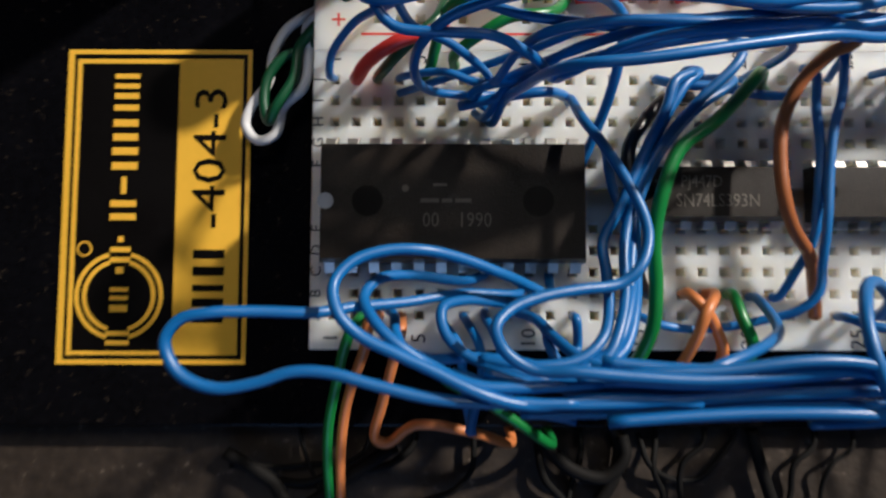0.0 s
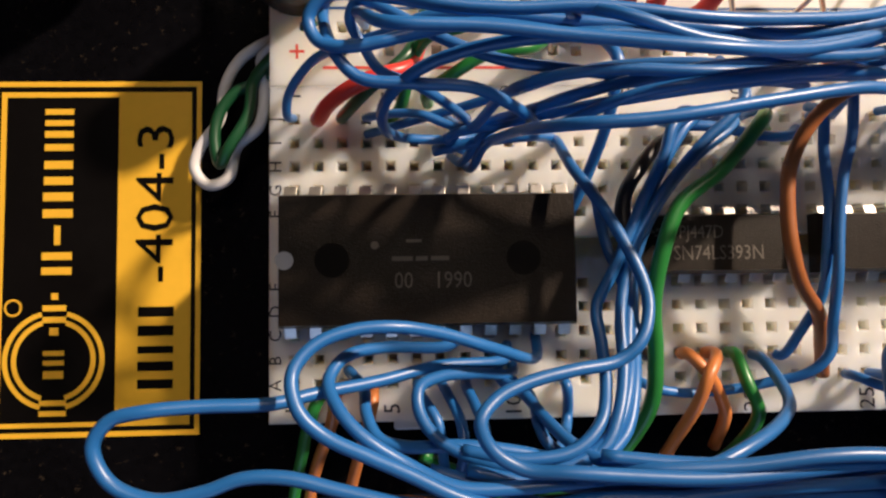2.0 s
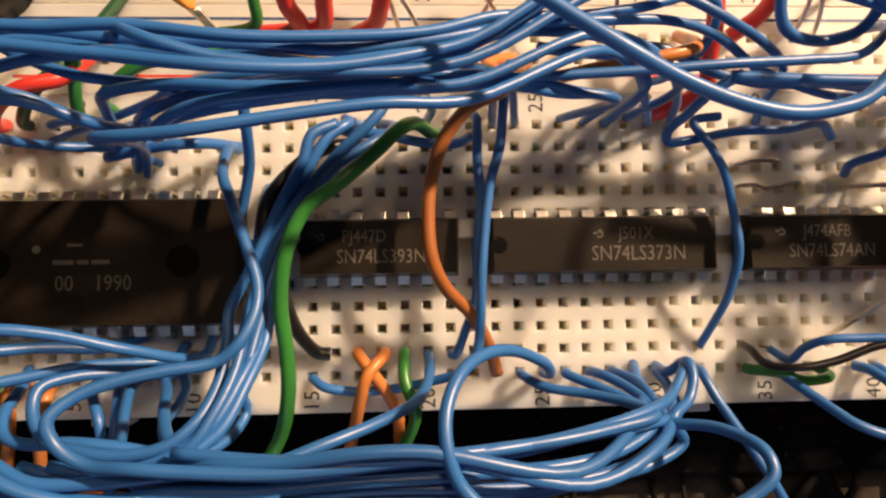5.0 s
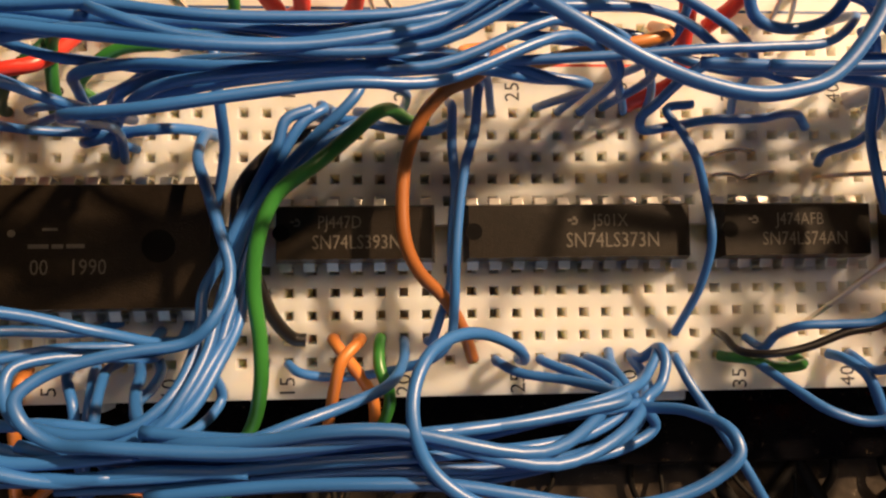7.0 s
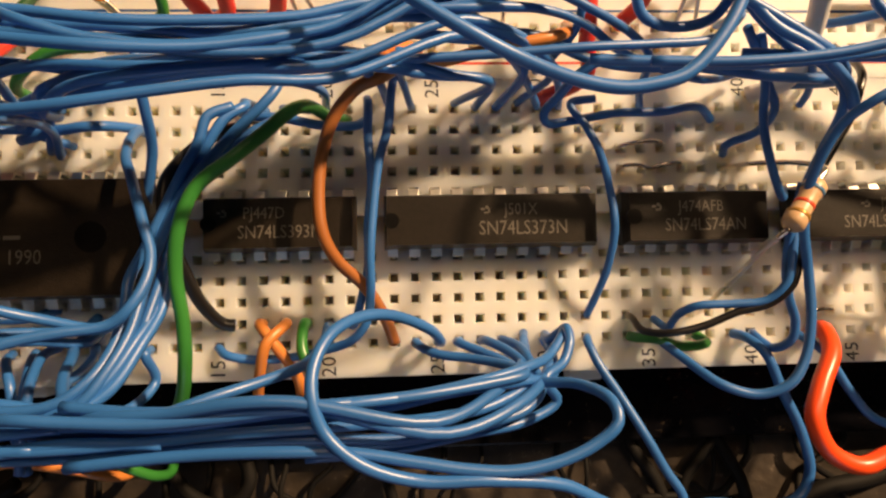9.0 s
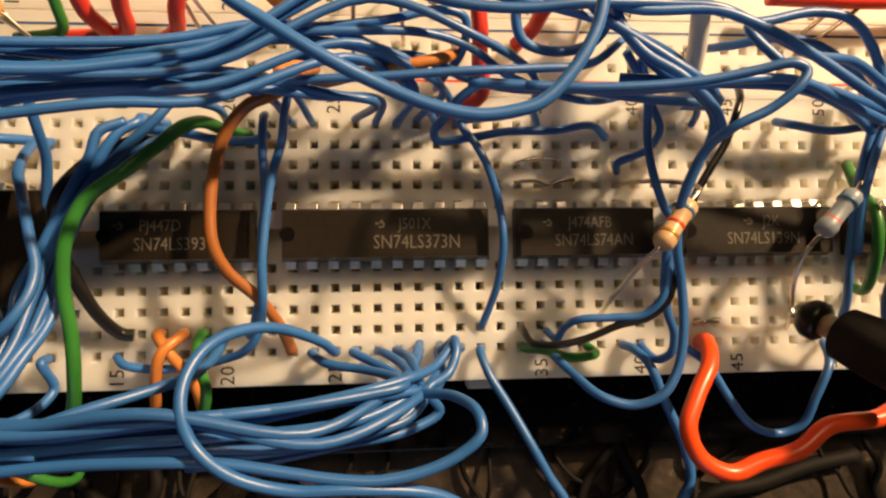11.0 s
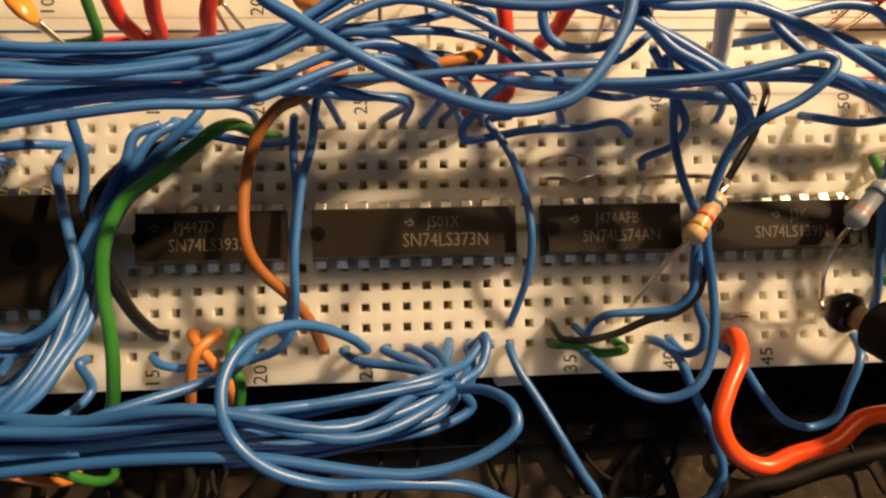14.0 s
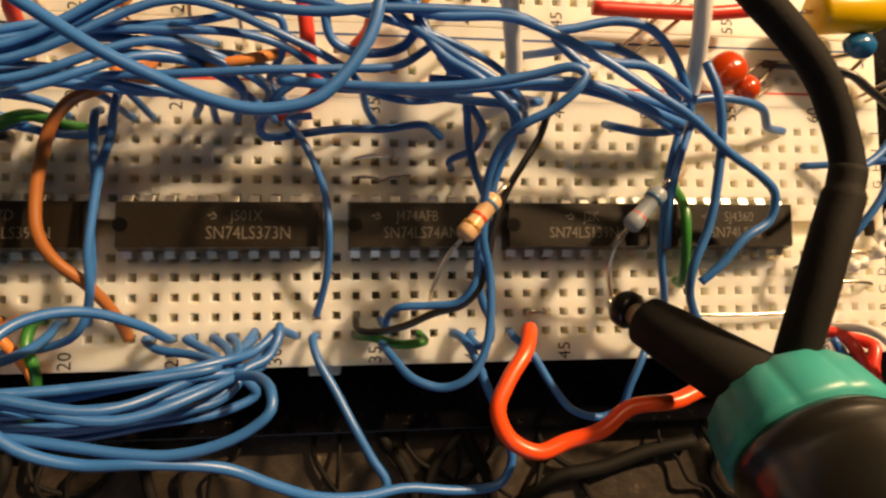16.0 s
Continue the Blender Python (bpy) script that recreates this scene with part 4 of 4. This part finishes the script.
wire(green, 1.3, (2.40, 0.00, -1), (2.01, -0.63, 2), (1.61, -1.64, 1), (1.27, -2.77, -1), (0.67, -5.07, -4), (0.48, -6.86, -6), (0.51, -9.27, -8))
wire(orange2, 1.3, (3.20, 0.00, -1), (2.84, -0.17, 2), (2.58, -1.42, 1), (1.81, -3.37, -2), (1.39, -4.83, -4), (1.11, -6.88, -6), (1.05, -9.28, -8))
wire(orange2, 1.3, (4.20, 0.00, -1), (4.22, -0.67, 2), (3.83, -2.17, 1), (3.26, -4.15, -2), (2.88, -5.88, -4), (3.44, -6.10, -4), (4.77, -5.17, -3), (7.59, -5.61, -4), (9.20, -6.30, -6.5), (9.60, -6.40, -9.5), (9.30, -5.30, -11.4))
wire(green, 1.3, (6.15, -2.81, 1), (7.11, -3.41, 0), (7.98, -3.90, -1), (10.16, -5.42, -3), (11.30, -6.30, -6), (11.60, -6.40, -9), (11.30, -5.40, -11.4))
wire(blue, 1.15, (6.00, 0.00, -1), (6.12, -0.31, 2), (6.78, -1.26, 4), (6.93, -2.26, 4), (7.09, -3.59, 4), (7.36, -5.04, 3))
wire(blue, 1.15, (7.00, 0.00, -1), (7.20, -0.33, 2), (7.64, -1.20, 5), (7.73, -2.21, 6), (7.51, -3.49, 5), (7.23, -4.91, 4))
wire(blue, 1.15, (8.00, 0.20, -1), (7.93, 0.01, 3), (8.21, -0.60, 6), (8.44, -1.32, 8), (8.40, -2.36, 8), (8.93, -3.41, 8), (11.37, -3.98, 9))
wire(blue, 1.15, (9.60, 0.20, -1), (10.23, -0.14, 4), (10.34, -0.58, 7), (10.26, -1.00, 10), (10.54, -1.57, 11), (11.60, -2.16, 12), (13.48, -2.40, 13))
wire(red, 1.7, (59.30, -0.20, -1), (60.28, -0.45, 2), (60.43, -1.00, 4), (61.02, -2.15, 4), (61.88, -4.27, 4), (63.43, -6.51, 3))
wire(red, 1.7, (61.00, -0.60, -1), (61.93, -1.07, 3), (61.52, -2.17, 4), (61.88, -4.27, 4))
wire(whitewire, 1.3, (60.30, -0.10, -1), (60.81, -0.08, 5), (61.32, -0.57, 7), (62.25, -2.04, 7), (62.81, -4.16, 6))
wire(blue, 1.2, (59.61, -0.65, 3), (60.37, -1.88, 3), (61.30, -3.12, 3))
# dark tubes on the table, shaped as the shadow lines there
wire(tableshade, 1.7, (34.95, -5.03, -11), (35.64, -6.56, -10.5), (36.57, -7.86, -10.6), (37.15, -9.43, -10.6), (37.39, -11.29, -10.6))
wire(tableshade, 1.5, (40.32, -5.57, -11), (39.21, -6.89, -10.6), (38.34, -7.94, -10.6), (37.79, -9.46, -10.6), (37.07, -11.27, -10.6))
wire(tableshade, 1.7, (39.99, -5.55, -11), (40.61, -6.91, -10.2), (41.21, -8.03, -10.2), (41.70, -9.66, -10.6), (41.93, -11.53, -10.6))
wire(tableshade, 2.2, (54.31, -7.10, -10.6), (51.23, -7.60, -10.6), (48.37, -8.39, -10.3), (45.65, -8.88, -10.3), (43.31, -10.37, -10.6))
wire(tableshade, 1.8, (14.47, -5.32, -10.6), (15.20, -6.54, -10.6), (14.91, -8.29, -10.6), (13.89, -9.99, -10.6))
wire(tableshade, 1.8, (11.23, -6.56, -10.6), (12.62, -7.92, -10), (14.35, -8.34, -10), (15.35, -7.33, -9.8), (15.25, -6.21, -10))
wire(tableshade, 1.6, (22.04, -5.96, -10.6), (22.42, -7.67, -10.6), (23.07, -9.94, -10.6))
wire(tableshade, 1.8, (-5.10, -7.18, -10.6), (-2.73, -8.59, -10.6), (-1.52, -9.98, -10.4), (1.34, -8.28, -10.4), (3.65, -6.87, -10.6))

# thin dark tubes standing in for tangled shadow lines along the panel's near edge
rng = random.Random(7)
for k in range(20):
    c, r = -1 + 2.9 * k + rng.uniform(-1, 1), -6.2 - rng.uniform(0, 1.2)
    turn = rng.uniform(-2.6, -0.5)
    way = [(c, r + 1.6, -11.6)]
    for j in range(6):
        way.append((c, r, -11.75 + rng.uniform(0, 1.6)))
        c, r = c + 1.5 * math.cos(turn), r + 1.5 * math.sin(turn)
        turn += rng.uniform(-0.75, 0.75)
    wire(tableshade, rng.choice((0.6, 0.8, 1.0)), *way)


# ---- bare staples and leads ----
def bare_lead(label, width, *pts):
    line = smooth_line([at(*p) for p in pts], 5)
    base = line[0].copy()
    ob = part("bare_wire_link", tube(bmesh.new(), [p - base for p in line], width / 2000, 8), BARE, None, "", True)
    ob.location = base
    return tagged(ob, label, "wire link", "bare wire links")


bare_lead("short bare tinned wire link in breadboard holes", 0.55, (33.9, 9.0, -2), (33.95, 9.05, 0.5), (34.4, 9.15, 0.9), (35.2, 9.22, 1.0), (35.9, 9.15, 0.8), (36, 9.0, -2))
bare_lead("kinked bare tinned wire link in breadboard holes", 0.55, (33.95, 8.0, -2), (34.1, 8.1, 0.6), (34.8, 8.1, 0.8), (35.3, 7.95, 0.7), (35.9, 8.1, 0.9), (36.8, 8.2, 0.8), (37, 8.0, -2))
bare_lead("short bare tinned wire link in breadboard holes", 0.5, (43, 1.0, -2), (43.05, 1.0, 0.5), (43.5, 1.05, 0.7), (44, 1.0, 0.5), (44, 1.0, -2))
bare_lead("long straight bare wire link across the holes", 0.5, (51, 1.0, -2), (51.1, 0.9, 0.8), (52.5, 0.75, 1.5), (54.5, 0.72, 1.6), (56.8, 0.74, 1.4), (58.9, 0.9, 0.8), (59, 1.0, -2))
bare_lead("bare component lead slanting over the power rail", 0.55, (48, 15.0, -2), (48.1, 15.1, 1.5), (49.2, 16.0, 3), (50.6, 17.1, 4), (52.5, 18.6, 3), (53, 19.05, -2))
bare_lead("bare component lead slanting over the power rail", 0.55, (49, 15.0, -2), (49.2, 15.1, 1.5), (50.6, 16.1, 3), (52, 17.2, 4), (53.6, 18.7, 3), (54, 19.05, -2))
bare_lead("thin bare lead standing over the power rail", 0.55, (26.0, 14.0, -2), (26.0, 14.1, 1.5), (26.05, 15.4, 4), (26.1, 16.6, 5), (26, 18.05, -2))
bare_lead("thin bare lead standing over the power rail", 0.55, (28.5, 15, -2), (28.4, 15.1, 1.5), (28.3, 16.0, 4), (28.1, 17.2, 5), (28, 18.05, -2))
bare_lead("thin bare lead over the end of the board", 0.5, (58, 3.2, 1.2), (60, 3.9, 2.0), (62.0, 4.1, 2.2), (63.5, 4.0, 1.0), (63, 4.0, -2))
bare_lead("thin bare lead over the end of the board", 0.5, (59, 2.0, -2), (59.2, 2.4, 1.2), (61, 2.45, 2.0), (62.6, 2.3, 1.4), (63, 2.0, -2))


# ---- resistors ----
def resistor(label, mat, a, b, bands, lead_a, lead_b):
    """A small axial resistor from a to b, its leads going on through the given places."""
    pa, pb = at(*a), at(*b)
    root = thing("resistor", pa, label, "resistor")
    way = pb - pa
    n = way.length
    r = 0.00105
    bm = lathe(bmesh.new(), (0, 0, 0), way, [(0, r * 0.45), (0.0002, r * 0.85), (0.0006, r * 1.12), (n * 0.24, r * 1.12), (n * 0.32, r * 0.95), (n * 0.68, r * 0.95), (n * 0.76, r * 1.12), (n - 0.0006, r * 1.12), (n - 0.0002, r * 0.85), (n, r * 0.45)])
    body = part("body", bm, mat, root, "", True)
    w = way.normalized()
    for f, k, bmat in bands:
        bm = lathe(bmesh.new(), w * (n * f - 0.00022), way, [(0, r * k), (0.00002, r * (k + 0.04)), (0.00042, r * (k + 0.04)), (0.00044, r * k)])
        part("colour_band", bm, bmat, body, "", True)
    for start, lead in ((pa, lead_a), (pb, lead_b)):
        line = smooth_line([start - pa] + [at(*p) - pa for p in lead], 6)
        part("lead", tube(bmesh.new(), line, 0.0003, 8), BARE, root, "bare tinned lead", True)


GOLD = material("gold_band", (0.45, 0.24, 0.05), 0.35, 0.4)
BAND_BLUE = material("blue_band", (0.05, 0.16, 0.30), 0.4)
BAND_RED = material("red_band", (0.62, 0.06, 0.02), 0.4)
resistor("beige resistor with coloured bands leaning over a chip", BEIGE, (38.75, 4.5, 14), (40.4, 6.45, 12.5),
         ((0.25, 1.12, GOLD), (0.48, 0.95, BAND_RED), (0.78, 1.12, BAND_BLUE)),
         ((38.3, 3.9, 12), (37.9, 2.9, 8.5), (37.7, 1.9, 4), (38, 1.05, -1.5)), ((40.9, 6.95, 12), (41.15, 7.3, 10), (40.6, 7.75, 6), (39.6, 8.0, 1.6), (38.9, 8.0, -1.5)))
resistor("grey resistor with a blue band between wires", GREY_BLUE, (47.2, 5.1, 9), (49.0, 7.05, 9),
         ((0.3, 0.95, BAND_RED), (0.76, 1.12, BAND_BLUE)),
         ((46.7, 4.3, 8), (46.6, 3.0, 6), (47.2, 1.6, 3), (47.9, 0.2, -1.5)), ((49.8, 7.8, 8), (50.7, 8.4, 6), (51.5, 8.5, 3), (52, 8, -1.5)))


# ---- capacitors ----
CERAMIC = material("orange_ceramic", (0.75, 0.30, 0.05), 0.32, vary=0.15, scale=300, coat=0.3)
BEAD = material("red_orange_dip", (0.52, 0.05, 0.008), 0.18, vary=0.12, scale=300, coat=0.5)
BROWN_DIP = material("brown_dip", (0.16, 0.06, 0.03), 0.3, vary=0.2, scale=300, coat=0.3)
BLUE_DIP = material("blue_dip", (0.01, 0.13, 0.34), 0.18, vary=0.12, scale=300, coat=0.5)
FILM = material("yellow_film", (0.72, 0.45, 0.01), 0.3, vary=0.12, scale=250, coat=0.3)


def dipped(label, mat, c, size, turn, feet):
    """A dipped capacitor: a lens-shaped body (millimetres) and two leads to its feet."""
    pc = at(*c)
    root = thing("capacitor", pc, label, "capacitor")
    bm = bmesh.new()
    bmesh.ops.create_uvsphere(bm, u_segments=28, v_segments=16, radius=0.0005)
    for v in bm.verts:
        k = 1 + 0.10 * noise.noise(v.co * 2500)
        v.co = Vector((v.co.x * size[0], v.co.y * size[1], v.co.z * size[2])) * k
    bm.transform(pose(0, 0, 0, *turn))
    part("body", bm, mat, root, "", True)
    for s, f in zip((-1, 1), feet):
        q = pose(0, 0, 0, *turn) @ Vector((s * size[0] * 0.0002, -size[1] * 0.0004, 0))
        e = at(*f) - pc
        line = smooth_line([q, q * 0.4 + e * 0.6 + Vector((0, 0, 0.0012)), e + Vector((0, 0, 0.0008)), e], 6)
        part("lead", tube(bmesh.new(), line, 0.00028, 8), BARE, root, "bare tinned lead", True)


dipped("orange ceramic disc capacitor standing on its leads", CERAMIC, (9.9, 16.2, 5), (3.2, 5.4, 2.0), (0, 55, 35), ((11, 15, -1.5), (12, 14, -1.5)))
dipped("orange ceramic disc capacitor standing on its leads", CERAMIC, (22.8, 16.9, 5.5), (4.6, 5.2, 2.2), (20, 20, 0), ((24, 15, -1.5), (22, 15, -1.5)))
dipped("brown dipped capacitor standing on its leads", BROWN_DIP, (18.4, 17.0, 5.5), (3.0, 4.6, 2.2), (30, 30, 30), ((19, 15, -1.5), (20, 15, -1.5)))
dipped("orange ceramic disc capacitor standing on its leads", CERAMIC, (37.4, 17.2, 4.5), (2.6, 3.0, 1.8), (30, 10, 0), ((37, 15, -1.5), (38, 15, -1.5)))
dipped("glossy red-orange bead capacitor over the power rail", BEAD, (53.95, 13.85, 4), (5.8, 5.2, 4.6), (0, 0, 20), ((57, 15, -1.5), (57, 14, -1.5)))
dipped("glossy red-orange bead capacitor over the power rail", BEAD, (55.2, 13.0, 3.2), (3.8, 3.8, 3.4), (0, 0, 0), ((58, 15, -1.5), (58, 14, -1.5)))
dipped("glossy blue dipped capacitor near the board's end", BLUE_DIP, (61.5, 15.35, 5), (4.8, 3.6, 3.4), (0, 0, -10), ((59, 15, -1.5), (60.2, 12.9, -0.2)))
film = thing("film_capacitor", at(60.6, 17.1, 6), "glossy yellow round-ended film capacitor above the board", "capacitor")
way = Vector((0.0112, 0.0008, 0))
part("body", lathe(bmesh.new(), -way * 0.5, way, [(0, 0.0020), (0.0004, 0.0027), (0.0012, 0.0030), (0.0098, 0.0030), (0.0106, 0.0027), (0.0112, 0.0020)]), FILM, film, "", True)
for s in (-1, 1):
    line = smooth_line([way * 0.5 * s, way * 0.62 * s, way * 0.66 * s + Vector((0, -0.001, -0.002)), way * 0.66 * s + Vector((0, -0.0012, -0.0075))], 6)
    part("lead", tube(bmesh.new(), line, 0.0003, 8), BARE, film, "bare tinned lead", True)
dipped("small orange bead capacitor near the board's end", BEAD, (59.3, 1.6, 2), (1.8, 2.0, 1.6), (0, 0, 0), ((60, 1, -1.5), (60, 2, -1.5)))

dipped("glossy black dipped capacitor at the board's end", RUBBER, (63.9, 14.7, 6), (4.6, 5.6, 3.6), (0, 0, 10), ((62.4, 12.9, -0.2), (63.4, 12.9, -0.2)))
tie = thing("cable_tie", at(61.8, 3.5, 1), "clear shiny plastic tie curling over the board's end", "cable tie")
CLEAR = material("clear_plastic", (0.80, 0.78, 0.74), 0.12, vary=0.05, scale=600, bump=0.5, bump_scale=900, spec=0.9, coat=0.6)
line = smooth_line([at(c, r, h) - tie.location for c, r, h in ((59.2, 3.1, 1.4), (60.0, 3.2, 2.6), (60.7, 3.1, 1.6), (61.4, 3.45, 2.8), (62.0, 3.55, 1.8), (62.7, 4.1, 2.8), (63.2, 4.9, 1.9), (63.7, 5.9, 2.5), (64.3, 6.9, 1.0))], 6)
part("strap", tube(bmesh.new(), line, [0.0007 + 0.0004 * math.sin(k * 0.9) for k in range(len(line))], 10), CLEAR, tie, "", True)
part("head", boxed(-0.0075, -0.0055, -0.0018, 0.0004, 0.0, 0.0022, bevel=0.0004), CLEAR, tie)

# ---- interlocking tabs along the strip's lower edge ----
for c in (5.8, 32.3, 58.5):
    ob = part("dovetail_tab", boxed(c * P - 0.0021, c * P + 0.0021, -0.0017, 0.0, -0.0065, -0.0035, bevel=0.0003), WHITE, bpy.data.objects["breadboard"])
    ob.location = (0, 0, 0.0085)

# ---- unseen posts added at the panel's far corner to shade the sticker ----
CHROME = material("chromed_metal", (0.7, 0.68, 0.64), 0.15, 1.0)


def binding_post(c, r, mat, label):
    root = thing("binding_post", at(c, r, -8.6), label, "terminal post", "posts on the panel")
    part("collar", lathe(bmesh.new(), (0, 0, 0), (0, 0, 1), [(0, 0.0058), (0.003, 0.0058), (0.0035, 0.0052)], 24), mat, root)
    part("stud", lathe(bmesh.new(), (0, 0, 0.0034), (0, 0, 1), [(0, 0.002), (0.006, 0.002)], 16), CHROME, root, "chromed threaded stud")
    part("cap", lathe(bmesh.new(), (0, 0, 0.008), (0, 0, 1), [(0, 0.0042), (0.0008, 0.0047), (0.017, 0.0047), (0.018, 0.0040), (0.0184, 0.002)], 24), mat, root, "ribbed plastic cap")


# out-of-view shadow casters, placed by where their shade falls on the panel
for c, r, mat, word in ((-7.2, 21.1, RUBBER, "black"), (-14.0, 26.5, RED, "red"), (-5.6, 34, RUBBER, "black")):
    binding_post(c, r, mat, word + " plastic post out of view, added to shade the panel")
knob = thing("control_knob", at(1.2, 17.4, 0), "dark round knob with a chromed rim on the board", "knob")
part("skirt", lathe(bmesh.new(), (0, 0, 0), (0, 0, 1), [(0, 0.0050), (0.004, 0.0050), (0.0045, 0.0046)], 32), RUBBER, knob, "", True)
part("rim", lathe(bmesh.new(), (0, 0, 0.0045), (0, 0, 1), [(0, 0.0047), (0.0006, 0.0049), (0.0011, 0.0046)], 32), CHROME, knob, "chromed rim", True)
part("cap", lathe(bmesh.new(), (0, 0, 0.0055), (0, 0, 1), [(0, 0.0046), (0.0045, 0.0044), (0.0053, 0.0036)], 32), RUBBER, knob, "", True)

# ---- probe hooked on a lead, pointing up over the board's near edge ----
probe = thing("test_probe", at(47.3, 1.35, 5.2), "black test probe with a teal collar hooked on a lead", "probe")
AX = Vector((0.37, -0.405, 0.835)).normalized()
IVORY = material("ivory_plastic", (0.55, 0.45, 0.28), 0.4)
part("hook_head", lathe(bmesh.new(), -AX * 0.0005, AX, [(0, 0.0010), (0.0004, 0.0019), (0.0012, 0.0024), (0.0024, 0.0024), (0.0029, 0.0019)]), RUBBER, probe, "black plastic hook head", True)
part("neck", lathe(bmesh.new(), AX * 0.0022, AX, [(0, 0.0014), (0.0035, 0.0015)]), IVORY, probe, "ivory inner sleeve", True)
side = AX.orthogonal().normalized()
hook = smooth_line([AX * 0.004, side * 0.0012 + AX * 0.002, side * 0.0016 - AX * 0.0006, -AX * 0.0018, -side * 0.001 - AX * 0.001], 6)
part("hook", tube(bmesh.new(), hook, 0.00035, 8), TIN, probe, "bent metal hook", True)
part("barrel", lathe(bmesh.new(), AX * 0.0044, AX, [(0, 0.0026), (0.0004, 0.0031), (0.004, 0.0034), (0.0172, 0.0039), (0.0175, 0.0036)], 36), MATT, probe, "matt black barrel", True)
# the probe's body, slightly bent from its clip
BEND = at(51.63, -2.40, 19.5) - probe.location
AX2 = Vector((0.152, -6.132, 8.000)).normalized()
bm = lathe(bmesh.new(), BEND, AX2, [(0, 0.0050), (0.0006, 0.0076), (0.0016, 0.0086), (0.0062, 0.0092), (0.0072, 0.0088)], 10)
bmesh.ops.bevel(bm, geom=[e for e in bm.edges if abs((e.verts[0].co - e.verts[1].co).normalized().dot(AX2)) > 0.6], offset=0.0011, segments=3, affect="EDGES")
part("collar", bm, TEAL, probe, "teal faceted plastic collar", True)
part("handle", lathe(bmesh.new(), BEND + AX2 * 0.0066, AX2, [(0, 0.0066), (0.0006, 0.0080), (0.0016, 0.0087), (0.0026, 0.0086), (0.0034, 0.0083), (0.0044, 0.0086), (0.0070, 0.0090), (0.010, 0.0089), (0.024, 0.0078), (0.060, 0.0062), (0.062, 0.0050)], 48), GRIP, probe, "glossy black grip", True)


def rel(*p):
    return at(*p) - probe.location


cable = smooth_line([rel(44.5, 22, 22), rel(47.2, 16.4, 27), rel(49.15, 13.5, 28), rel(50.98, 11.99, 27), rel(52.5, 10.38, 26), rel(53.54, 8.23, 25), rel(53.72, 6.63, 25), rel(53.6, 6.0, 25)], 8)
part("cable", tube(bmesh.new(), cable, 0.00165, 16), MATT, probe, "thick black cable", True)
sleeve = smooth_line([rel(53.75, 6.9, 25), rel(53.4, 5.6, 25), rel(52.82, 4.14, 25), rel(52.2, 2.0, 24.5), rel(51.75, 0.2, 23.6), rel(51.6, -1.6, 22)], 6)
part("sleeve", tube(bmesh.new(), sleeve, [0.0018] * 5 + [0.0021] * (len(sleeve) - 5), 16), MATT, probe, "black strain relief sleeve", True)
